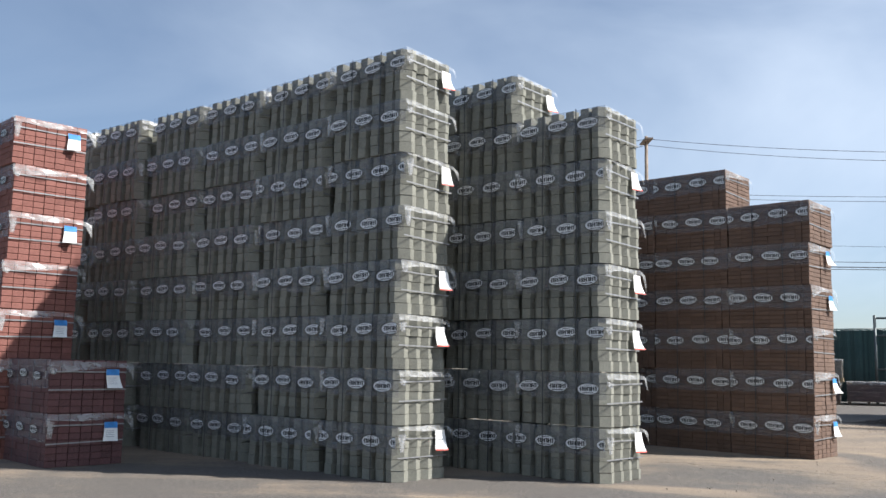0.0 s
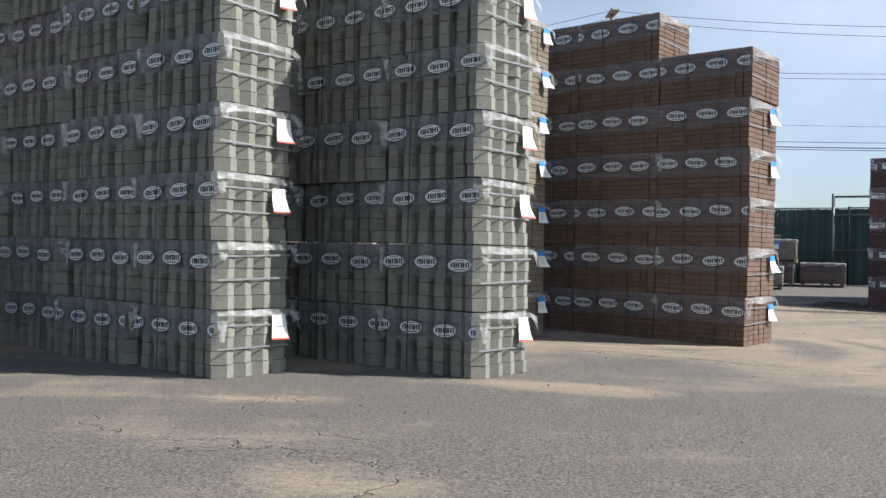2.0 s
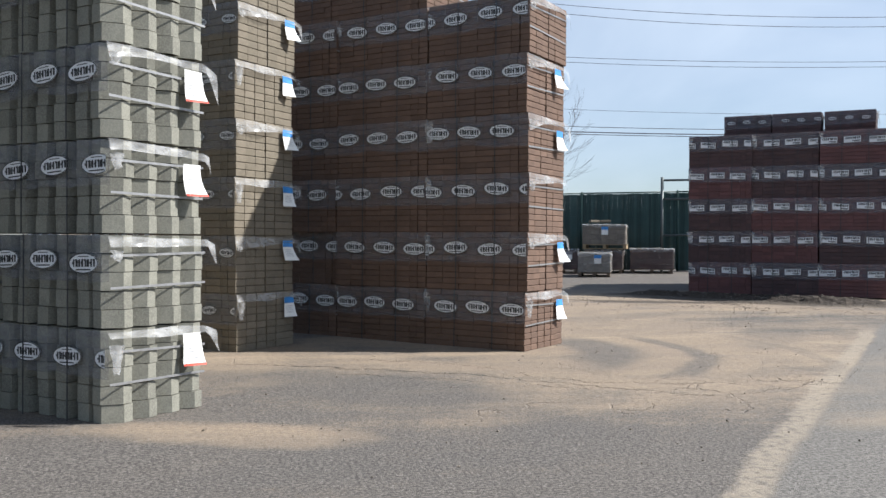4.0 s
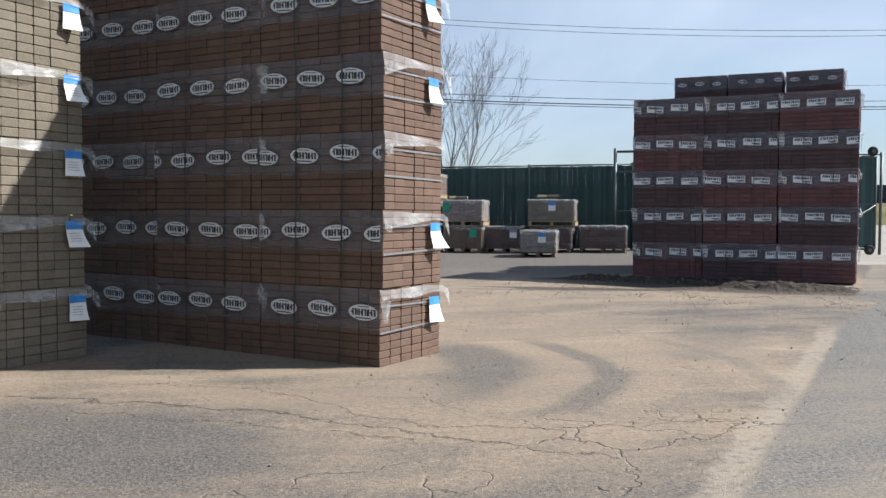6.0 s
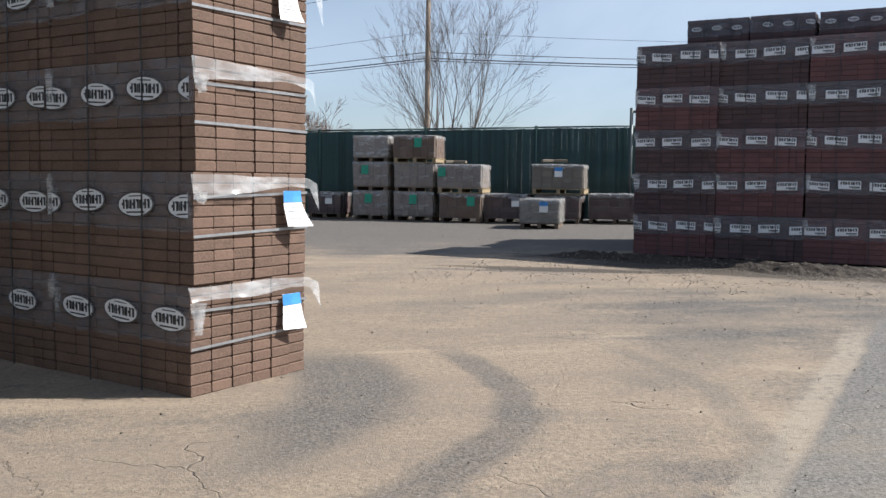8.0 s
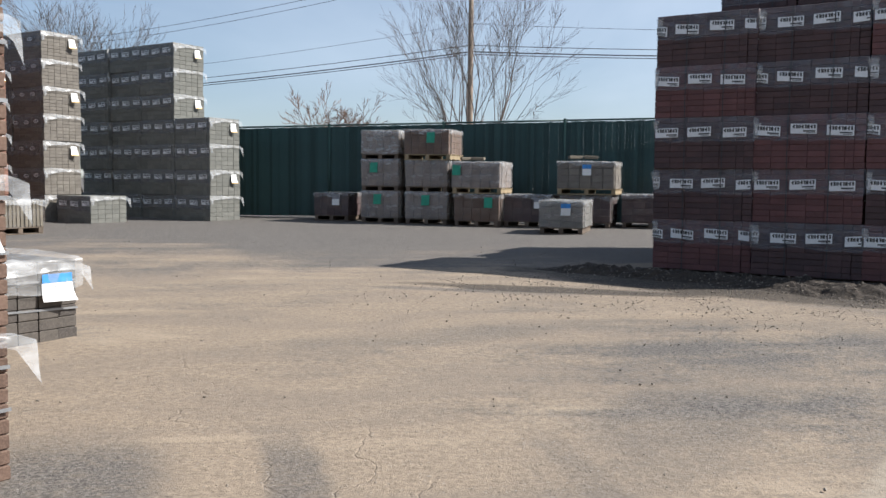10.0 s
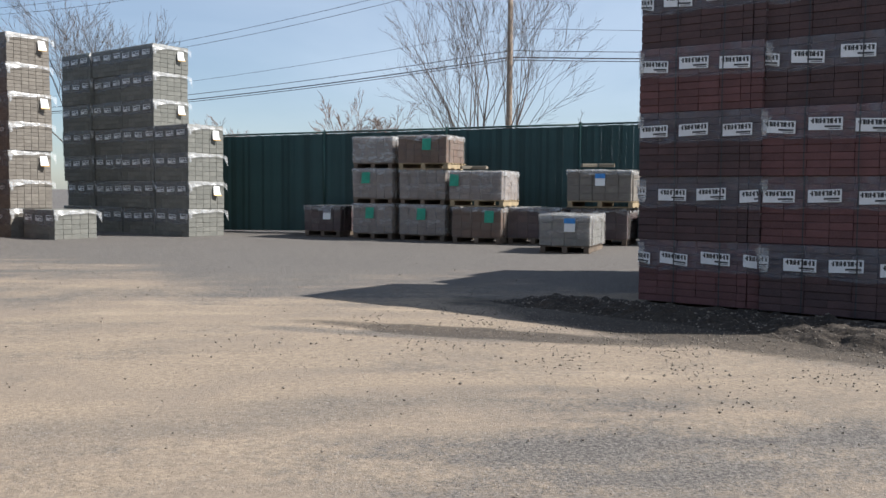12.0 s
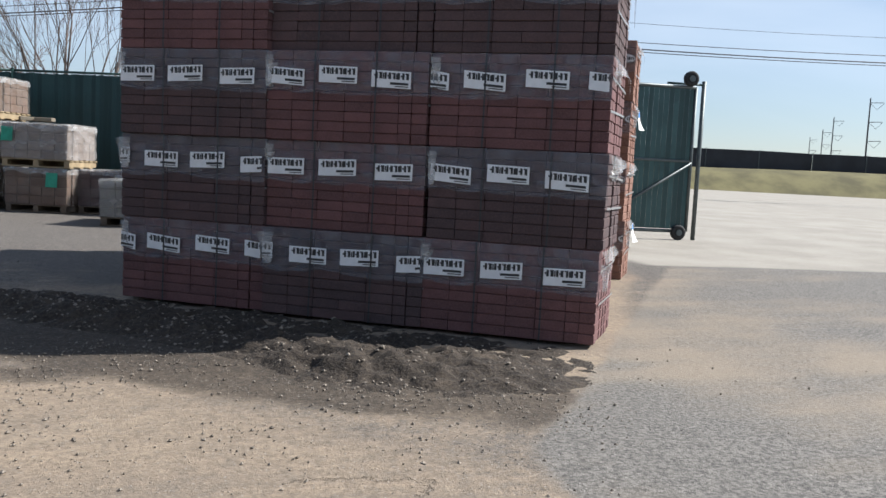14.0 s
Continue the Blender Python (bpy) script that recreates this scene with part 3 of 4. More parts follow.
def cube_of(name, label, colour, W, dep, H, rows, nf, ns, seed, single, block=False, marks="oval", tag=None, heavy=True, wrap=True, n_marks=3, low=0.47, group="", mark_w=0.21, category="paver cube", straps=True, top=False):
    """A strapped cube. Its near upright edge stands at the origin; y runs along the shaded face, x along the end face."""
    rnd = random.Random(seed)
    root = new(name)
    tagged(root, label, category, group)
    rh, t = H / rows, 0.10
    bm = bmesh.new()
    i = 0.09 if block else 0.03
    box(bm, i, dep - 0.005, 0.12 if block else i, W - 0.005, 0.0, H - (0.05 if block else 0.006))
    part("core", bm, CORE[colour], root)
    pname = "block" if block else "paver"
    joined = None if single else bmesh.new()

    def put(key, make, x, y, z):
        if single:
            ob = part(pname, piece_mesh((pname, colour) + key, make, PIECE[colour]), None, root)
            ob.location = (x, y, z)
            ob.rotation_euler = (0, 0, radians(rnd.uniform(-0.5, 0.5)))
        else:
            tmp = len(joined.verts)
            make(joined)
            joined.verts.ensure_lookup_table()
            for v in joined.verts[tmp:]:
                v.co += Vector((x, y, z))

    g = 0.0022
    if block:
        # end face: blocks with a split two-facet front; long face: block tails with grooves between
        ws, wf = dep / ns, W / nf

        def end_block(bm):
            prism(bm, [(0.004, 0.085), (ws * 0.56, 0.0), (ws - 0.012, 0.012), (ws - 0.03, 0.17), (0.012, 0.17)], 0.002, rh - 0.003)

        def tail_block(bm):
            prism(bm, [(0.0, 0.012), (0.0, wf * 0.60), (0.10, wf * 0.68), (0.10, 0.0)][::-1], 0.002, rh - 0.003)
        for r in range(rows):
            for c in range(ns):
                put(("end", round(ws, 3), round(rh, 3)), end_block, c * ws + rnd.uniform(-.004, .004) + (0.003, -0.002, 0.0)[r % 3], rnd.uniform(-.005, .005) + (-0.005, 0.003, 0.0)[r % 3], r * rh)
            for c in range(nf):
                if c == 0:
                    continue
                put(("tail", round(wf, 3), round(rh, 3)), tail_block, rnd.uniform(-.006, .008) + (0.012 if (c + r // 3) % 2 else 0), c * wf + rnd.uniform(-.004, .004), r * rh)
    else:
        ws, wf = dep / ns, W / nf

        def end_paver(bm):
            slot = g * 1.7 if ns < 9 else g * 4
            box(bm, slot, ws - slot, 0, 0.11, g * 0.6, rh - g * 0.6, 0.006)

        def side_paver(bm):
            box(bm, 0, 0.10, g, wf - g, g * 0.6, rh - g * 0.6, 0.005)

        def side_long(bm):
            box(bm, 0, 0.10, g, 2 * wf - g, g * 0.6, rh - g * 0.6, 0.005)

        def corner(bm):
            box(bm, 0, 0.10, 0.115, wf - g, g * 0.6, rh - g * 0.6, 0.005)
        bow = [rnd.uniform(-.010, .006) for _ in range(ns)]
        for r in range(rows):
            for c in range(ns):
                put(("end", round(ws, 3), round(rh, 3)), end_paver, c * ws, bow[c] + rnd.uniform(-.0025, .0025), r * rh)
            c = 1
            if wf > 0.14:
                put(("corner", round(wf, 3), round(rh, 3)), corner, rnd.uniform(-.004, .006), 0, r * rh)
            while c < nf:
                if c < nf - 1 and rnd.random() < 0.22:
                    put(("long", round(wf, 3), round(rh, 3)), side_long, rnd.uniform(-.004, .006), c * wf, r * rh)
                    c += 2
                else:
                    put(("side", round(wf, 3), round(rh, 3)), side_paver, rnd.uniform(-.004, .006), c * wf, r * rh)
                    c += 1
    if joined is not None:
        tagged(part(pname + "_layer", joined, JOINED[colour], root), kind="stuff")
    if wrap:
        front_film(root, W, H, seed + 0.37, low)
        end_film(root, W, dep, H, seed + 0.71, heavy, single)
        gap = W / n_marks
        y = gap * rnd.uniform(-0.15, 0.75)
        lean = rnd.uniform(-0.016, 0.020)
        while y < W + mark_w * 0.3:
            if min(y + mark_w / 2, W) - max(y - mark_w / 2, 0) > 0.06:
                printed_mark(marks, root, y, H * 0.71 + 0.03 * sway(y * 2, seed), mark_w, lean + rnd.uniform(-0.008, 0.008), W)
            y += gap * rnd.uniform(0.95, 1.05)
    # straps
    for fy in (0.30, 0.68) if straps else ():
        bm = bmesh.new()
        box(bm, -0.036, -0.034, W * fy - 0.006, W * fy + 0.006, 0.0, H)
        part("strap", bm, STRAP_DARK, root, "dark steel strap")
    for fz in (0.42, 0.76) if straps else ():
        bm = bmesh.new()
        dz = rnd.uniform(-0.03, 0.03)

        def f(u, v):
            return (-0.006 + u * (dep + 0.006), -0.014 + 0.004 * sway(u * 6, seed), H * fz + dz * u + v * 0.016)
        sheet(bm, f, 8, 1)
        part("strap", bm, STRAP_STEEL, root, "grey steel strap")
    if top:
        def drape(u, v):
            q = -0.28 + v * (W + 0.28)
            x = -0.02 + u * (dep + 0.05)
            w = 0.03 * sway(u * 5, v * 6, seed) + 0.012 * sway(u * 16, v * 16, seed)
            if q < 0:
                return (x, -0.03 - abs(w) - 0.02 * sway(u * 9, seed), H + 0.012 + q * (0.75 + 0.45 * sway(u * 3, seed + 2)))
            return (x, q - 0.03, H + 0.014 + abs(w) + 0.02 * math.sin(math.pi * min(1, q / W)))
        bm = bmesh.new()
        sheet(bm, drape, 22, 34)
        part("top_film", bm, FILM_WHITE, root, "loose shiny film over the top", True)
        tag_sheet(root, dep * 0.80, H * 0.84, "blue", seed + 3, 0.24, 0.20)
    if tag:
        tag_sheet(root, dep * rnd.uniform(0.74, 0.86), H * rnd.uniform(0.80, 0.95), tag, seed)
    return root


def at(corner, rot, u, v, z):
    """A pose u metres along the shaded face and v along the end face from a corner."""
    a = radians(rot)
    return pose(corner[0] + v * math.cos(a) - u * math.sin(a), corner[1] + v * math.sin(a) + u * math.cos(a), z, 0, 0, rot)


def row(corner, rot, columns, protos, H, base=None, v=0.0, seed=0):
    """Columns of cubes: (start along the face, how many high), each cube a copy of one of the prototypes."""
    rnd = random.Random(seed)
    n = 0
    for u, high in columns:
        tilt = 0.0
        z = lift(corner[0], corner[1]) if base is None else base
        for k in range(high):
            p = protos[(n * 5 + k) % len(protos)] if not callable(protos) else protos(n, k)
            m = at(corner, rot + rnd.uniform(-1.0, 1.0), u + rnd.uniform(-0.012, 0.012), v + rnd.uniform(-0.022, 0.022), z + k * H)
            copy_thing(p, m)
        n += 1


def retire(protos):
    for p in protos:
        for o in (*p.children_recursive, p):
            bpy.data.objects.remove(o)


def family(n, **kw):
    tags = kw.pop("tags", [None])
    return [cube_of(seed=11 * i + kw.get("nf", 5), tag=tags[i % len(tags)], **kw) for i in range(n)]


AW, AD, AH = 1.19, 0.80, 0.597
grey = dict(name="block_cube", colour="grey_block", W=AW, dep=AD, H=AH, rows=5, nf=6, ns=4, block=True, category="block cube", low=0.5, mark_w=0.28)
near_grey = family(5, label="strapped cube of grey concrete wall blocks in clear film", single=True, heavy=False, tags=["red", None, "red", "red", None], group="grey block cubes", **grey)
far_grey = family(4, label="strapped cube of grey concrete wall blocks in clear film", single=False, heavy=False, group="grey block cubes", **grey)
row((-0.44, 9.58), 51, [(0.0, 8)], near_grey, AH, 0.0, seed=1)
row((-0.44, 9.58), 51, [(1.29, 8)], near_grey, AH, 0.0, v=0.04, seed=2)
row((-0.44, 9.58), 51, [(2.57, 8), (3.84, 8), (5.20, 8), (6.50, 8)], far_grey, AH, 0.0, v=0.05, seed=3)
row((1.81, 9.84), 50, [(0.0, 7)], near_grey, 0.605, 0.0, seed=4)
row((1.81, 9.84), 50, [(1.21, 8)], near_grey, 0.605, 0.0, seed=5)
row((1.81, 9.84), 50, [(2.43, 8)], far_grey, 0.605, 0.0, seed=6)
retire(near_grey + far_grey)

tan = family(2, name="paver_cube", label="strapped cube of tan pavers with blue-topped sheets", colour="tan", straps=False, W=1.25, dep=0.92, H=0.61, rows=8, nf=6, ns=6, single=False, tags=["blue"], group="tan paver cubes")
row((2.42, 13.45), 50, [(0.0, 7)], tan, 0.61, 0.0, seed=7)
retire(tan)

brown = dict(name="paver_cube", colour="brown", W=1.26, dep=0.95, H=0.637, rows=10, nf=6, ns=6, mark_w=0.31, label="strapped cube of brown concrete pavers in clear film", group="brown paver cubes")
near_brown = family(5, single=True, tags=["blue", "blue", None], **brown)
far_brown = family(4, single=False, tags=[None, "blue", None], **brown)
row((5.45, 13.1), 48, [(0.0, 6)], lambda n, k: near_brown[k] if k < 4 else far_brown[k - 3], 0.637, 0.0, seed=8)
row((5.45, 13.1), 48, [(1.28, 7), (2.56, 7)], far_brown, 0.637, 0.0, seed=9)
retire(near_brown + far_brown)

coal = dict(name="paver_cube", colour="charcoal", W=1.25, dep=0.95, H=0.60, rows=7, nf=6, ns=6, group="charcoal paver cubes")
near_coal = family(1, single=True, top=True, tags=[None], label="single strapped cube of charcoal pavers under loose film", **coal)
far_coal = family(2, single=False, tags=["blue"], label="strapped cube of charcoal and brown pavers", **coal)
row((4.77, 16.27), 51, [(0.0, 1)], near_coal, 0.6, seed=10)
row((4.77, 16.27), 51, [(1.29, 7)], far_coal, 0.6, seed=11)
retire(near_coal + far_coal)

DW, DD, DH = 1.26, 0.86, 0.656
imp = dict(name="paver_cube", W=DW, dep=DD, H=DH, rows=9, nf=6, ns=7, marks="oblong", mark_w=0.30, low=0.52, group="red paver cubes")
near_red = family(4, single=True, colour="red_mix", label="strapped cube of red blend pavers in clear film", **imp)
near_dark = family(4, single=True, colour="dark_mix", label="strapped cube of dark red-brown pavers in clear film", **imp)
pick = [[0, 1, 0, 1, 0], [1, 0, 0, 1, 1], [0, 1, 1, 0, 1]]
DC = (14.41, 19.20)
row(DC, 52.2, [(0.0, 5), (1.275, 5), (2.55, 5)], lambda n, k: (near_dark if pick[n][k] else near_red)[(3 * n + k) % 4], DH, 0.12, seed=12)
imp2 = dict(imp, rows=8, nf=4, straps=False, W=0.97, dep=0.97)
second = family(2, single=False, colour="dark_mix", label="strapped cube of dark red-brown pavers in clear film", **imp2)
row(DC, 52.2, [(0.30, 5), (1.30, 5), (2.29, 5)], second, DH, 0.12, v=0.98, seed=13)
retire(near_red + near_dark + second)
inner = [cube_of(seed=5, tag=None, name="paver_cube", label="strapped cube of dark pavers in the middle of the block", colour="dark_mix", W=0.97, dep=0.97, H=DH, rows=4, nf=4, ns=4, single=False, wrap=False, straps=False, group="red paver cubes")]
row(DC, 52.2, [(0.62, 5), (1.60, 5), (2.58, 5)], inner, DH, 0.12, v=1.98, seed=33)
row(DC, 52.2, [(0.72, 5), (1.70, 5), (2.68, 5)], inner, DH, 0.12, v=2.98, seed=34)
retire(inner)
cap = family(2, name="paver_cube", label="low strapped cube of dark pavers set on the stack behind", colour="dark_mix", W=0.96, dep=0.9, H=0.52, rows=6, nf=4, ns=5, single=False, group="top paver cubes", mark_w=0.17)
row(DC, 52.2, [(0.30, 1), (1.30, 1), (2.29, 1)], cap, 0.52, 0.12 + 5 * DH, v=1.0, seed=14)
retire(cap)
rear = family(2, name="paver_cube", label="strapped cube of red pavers with white film flaps", colour="russet", W=1.25, dep=0.9, H=0.65, rows=8, nf=6, ns=6, single=False, group="rear red cubes", tags=["blue", None])
row((16.6, 22.35), 52.2, [(0.0, 4)], rear, 0.65, seed=15)
retire(rear)

red = family(2, name="paver_cube", label="strapped cube of bright red pavers in clear film", colour="red", W=1.25, dep=0.92, H=0.61, rows=8, nf=6, ns=7, single=False, group="bright red cubes", tags=["blue", None])
row((-5.42, 10.95), 44, [(0.0, 7), (1.28, 7)], red, 0.61, 0.0, seed=16)
# shade on these low cubes is put into their colour: red_mix, not red
low_red = family(2, name="paver_cube", label="strapped cube of red pavers in clear film, coloured darker for shade", colour="red_mix", W=1.25, dep=0.92, H=0.61, rows=8, nf=6, ns=7, single=False, group="low red cubes", tags=["blue"])
row((-4.45, 10.22), 46, [(0.0, 2), (1.28, 2)], low_red, 0.61, 0.0, seed=17)
retire(red + low_red)

# ---- the stacks at the back of the yard ----
back = family(2, name="paver_cube", label="strapped cube of grey pavers in clear film", colour="grey", straps=False, W=1.24, dep=0.95, H=0.62, rows=6, nf=5, ns=5, single=False, group="grey paver cubes", tags=[None, "gold"], marks="oblong", mark_w=0.28, n_marks=3)
row((4.02, 31.85), 51, [(0.0, 4), (1.26, 7), (2.52, 7), (3.78, 7)], back, 0.62, seed=18)
row((1.60, 30.6), 51, [(0.0, 1)], back, 0.62, seed=19)
warm = family(2, name="paver_cube", label="strapped cube of warm grey pavers in clear film", colour="warm_grey", straps=False, W=1.24, dep=0.95, H=0.62, rows=8, nf=5, ns=6, single=False, group="warm grey cubes", tags=["gold", None])
row((0.38, 31.3), 51, [(0.0, 7), (1.26, 7)], warm, 0.62, seed=20)
rus = family(2, name="paver_cube", label="strapped cube of russet pavers with paper sheets", colour="russet", straps=False, W=1.24, dep=0.95, H=0.665, rows=4, nf=5, ns=9, single=False, group="russet cubes", tags=["gold", "gold"])
row((-0.55, 29.3), 51, [(0.0, 6), (1.26, 6)], rus, 0.665, seed=21)
row((-0.55, 29.3), 51, [(2.54, 6)], warm, 0.665, seed=22)
row((-2.75, 28.5), 51, [(0.0, 5)], warm, 0.65, seed=23)
retire(back + warm + rus)


def wooden_pallet(parent, W, dep, mat, h):
    """Three bearers that run back from the long face, boards across them."""
    for k in range(3):
        bm = bmesh.new()
        x = 0.02 + k * (W - 0.13) / 2
        box(bm, x, x + 0.09, 0.0, dep, 0.020, h - 0.022, 0.004)
        part("stringer", bm, mat, parent)
    for k in range(6):
        for z in (0.0, h - 0.020):
            if z == 0.0 and k % 2:
                continue
            bm = bmesh.new()
            y = k * (dep - 0.11) / 5
            box(bm, 0.0, W, y, y + 0.11, z, z + 0.018, 0.003)
            part("deck_board", bm, mat, parent)


def pallet_load(colour, W, dep, H, label, tag="green", film=0.5, fresh=False, seed=0, nf=5, ns=5, rows=4, tag_at=0.3):
    """Slabs on a wooden pallet in stretch film; the long face is y = 0, the sunny end is x = W."""
    rnd = random.Random(seed)
    root = tagged(new("pallet_load"), label, "pallet")
    h = 0.135
    wooden_pallet(root, W + 0.05 if fresh else W, dep, WOOD_NEW if fresh else WOOD, h)
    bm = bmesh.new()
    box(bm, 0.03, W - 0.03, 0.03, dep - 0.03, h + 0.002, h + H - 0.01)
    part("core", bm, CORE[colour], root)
    bm = bmesh.new()
    rh = H / rows
    for r in range(rows):
        for c in range(nf):
            w = W / nf
            o = rnd.uniform(-.012, .008)
            slot = 0.006 if nf < 10 else 0.014
            box(bm, c * w + slot, (c + 1) * w - slot, o, 0.08, h + r * rh + .003, h + (r + 1) * rh - .002, 0.006)
        for c in range(1, ns):
            w = dep / ns
            o = rnd.uniform(-.006, .006)
            slot = 0.005 if ns < 10 else 0.014
            box(bm, W - 0.08, W + o, c * w + slot, (c + 1) * w - slot, h + r * rh + .003, h + (r + 1) * rh - .002, 0.006)
    tagged(part("slab_layer", bm, JOINED[colour], root), kind="stuff")

    def cover(u, v):
        # round the long face, over the corner and along the end
        s = u * (W + dep)
        bul = 0.014 + 0.012 * (1 + sway(u * 14, v * 5, seed))
        z = h + 0.02 + v * (H + 0.005) - 0.05 * abs(sway(u * 7, seed)) * (1 - v)
        bul += 0.02 * max(0.0, sway(u * 5, v * 9, seed + 2))
        return (s, -bul, z) if s < W else (W + bul, s - W, z)
    bm = bmesh.new()
    sheet(bm, cover, 30, 6)
    part("stretch_film", bm, FILM_TIGHT if film < 0.4 else FILM_LOAD if film < 0.6 else FILM_WHITE, root, "clear stretch film", True)

    def crown_film(u, v):
        # lies over the top and hangs a hand's width down the two seen sides
        x, y = u * (W + 0.16) - 0.01, v * (dep + 0.16) - 0.16
        over = max(0.0, x - W - 0.02) + max(0.0, -0.03 - y)
        z = h + H + 0.012 + 0.03 * abs(sway(u * 5, v * 5, seed)) - over * (0.75 + 0.6 * sway(u * 4, v * 4, seed + 5))
        return (min(x, W + 0.03 + 0.02 * sway(v * 7, seed)), max(y, -0.04 - 0.02 * sway(u * 7, seed)), z)
    bm = bmesh.new()
    sheet(bm, crown_film, 20, 16)
    part("top_film", bm, FILM_WHITE, root, "loose film over the top", True)
    if tag:
        bm = bmesh.new()
        x, z = W * tag_at, h + H * 0.9
        sheet(bm, lambda u, v: (x + u * 0.2, -0.042 - 0.02 * (1 - v), z - 0.24 * (1 - v)), 2, 4)
        sh = part("delivery_sheet", bm, {"green": PAPER_GREEN, "white": PAPER, "blue": PAPER}[tag], root, tag + " delivery sheet")
        if tag != "green":
            bm = bmesh.new()
            sheet(bm, lambda u, v: (x + u * 0.2, -0.060, z - 0.09 * (1 - v)), 2, 2)
            part("coloured_band", bm, PAPER_BLUE if tag == "blue" else INK, sh)
    return root


def place_load(x, y, z=None, rot=-10, **kw):
    ob = pallet_load(**kw)
    ob.matrix_basis = pose(x, y, lift(x, y) if z is None else z, 0, 0, rot)
    return ob


FR = -25.0
for k, (x, y, lev, kw) in enumerate([
    (6.45, 32.6, 0, dict(colour="dark_mix", W=0.95, dep=0.9, H=0.55, label="wrapped dark slabs on a wooden pallet by the fence", film=0.3, tag="white", tag_at=0.55)),
    (7.62, 31.75, 0, dict(colour="beige", W=0.97, dep=0.95, H=0.62, label="film-wrapped beige slabs on a wooden pallet", tag="green", tag_at=0.35)),
    (7.62, 31.75, 1, dict(colour="beige", W=0.97, dep=0.95, H=0.62, label="film-wrapped beige slabs on a wooden pallet", tag="green", tag_at=0.25)),
    (7.62, 31.75, 2, dict(colour="beige", W=0.97, dep=0.95, H=0.55, label="film-wrapped beige slabs topping the stack", tag=None, film=0.8)),
    (8.66, 31.25, 0, dict(colour="beige", W=1.06, dep=0.95, H=0.62, label="film-wrapped beige slabs on a wooden pallet", tag="green", tag_at=0.4)),
    (8.66, 31.25, 1, dict(colour="beige", W=1.06, dep=0.95, H=0.62, label="film-wrapped beige slabs on a wooden pallet", tag=None)),
    (8.62, 31.2, 2, dict(colour="brown", W=1.12, dep=0.95, H=0.56, label="tan stone slabs on a fresh wooden pallet, green sheet", film=0.3, tag="green", tag_at=0.52, fresh=True, rows=4, nf=6)),
    (9.76, 30.6, 0, dict(colour="brown", W=1.08, dep=0.95, H=0.60, label="brown stone slabs on a wooden pallet, green sheet", film=0.3, tag="green", tag_at=0.68)),
    (9.70, 30.6, 1, dict(colour="beige", W=1.15, dep=0.98, H=0.58, label="film-wrapped pale slabs with offcuts on top", tag="green", tag_at=0.02, film=0.5, fresh=True)),
    (10.9, 30.45, 0, dict(colour="dark_mix", W=1.10, dep=1.0, H=0.60, label="wrapped maroon slabs on a wooden pallet", film=0.3, tag="white", tag_at=0.66)),
    (12.15, 30.1, 0, dict(colour="dark_mix", W=1.15, dep=1.0, H=0.60, label="wrapped dark slabs on a wooden pallet", film=0.3, tag=None)),
    (12.05, 30.05, 1, dict(colour="warm_grey", W=1.30, dep=1.0, H=0.60, label="brown slabs on a fresh pallet, blue sheet, boards on top", film=0.3, tag="blue", tag_at=0.45, fresh=True)),
    (13.5, 29.8, 0, dict(colour="dark_mix", W=1.3, dep=1.0, H=0.62, label="wrapped maroon slabs on a wooden pallet", film=0.3, tag=None)),
]):
    place_load(x, y, lift(x, y) + lev * 0.76, FR, seed=k, **kw)
place_load(11.25, 28.15, None, -22, colour="grey", W=0.92, dep=1.35, H=0.55, label="grey blocks under bunched clear film", tag="blue", tag_at=0.5, seed=31, film=0.5, nf=4)
place_load(0.95, 27.0, None, 51, colour="tan", W=0.95, dep=1.1, H=0.5, label="upright tan slabs on a wooden pallet under film", tag=None, film=0.3, seed=33, nf=12, rows=1, ns=10)

# offcuts lying on two loads
for x, y, z, r in ((10.1, 31.0, 1.66, 20), (10.35, 30.9, 1.66, -30), (12.55, 30.35, 1.70, 10), (12.9, 30.3, 1.70, -18)):
    bm = bmesh.new()
    box(bm, -0.16, 0.16, -0.06, 0.06, 0, 0.07, 0.01)
    ob = tagged(new("stone_offcut", mesh_from(bm, "stone_offcut", JOINED["tan"])), "pale offcut lying on a wrapped load", "offcut")
    ob.matrix_basis = pose(x, y, lift(x, y) + z - 0.13, 0, 0, r)


# ---- fence, gate, poles and wires ----
def fence_point(x):
    return (x, 32.42 - 0.333 * (x - 10.4))


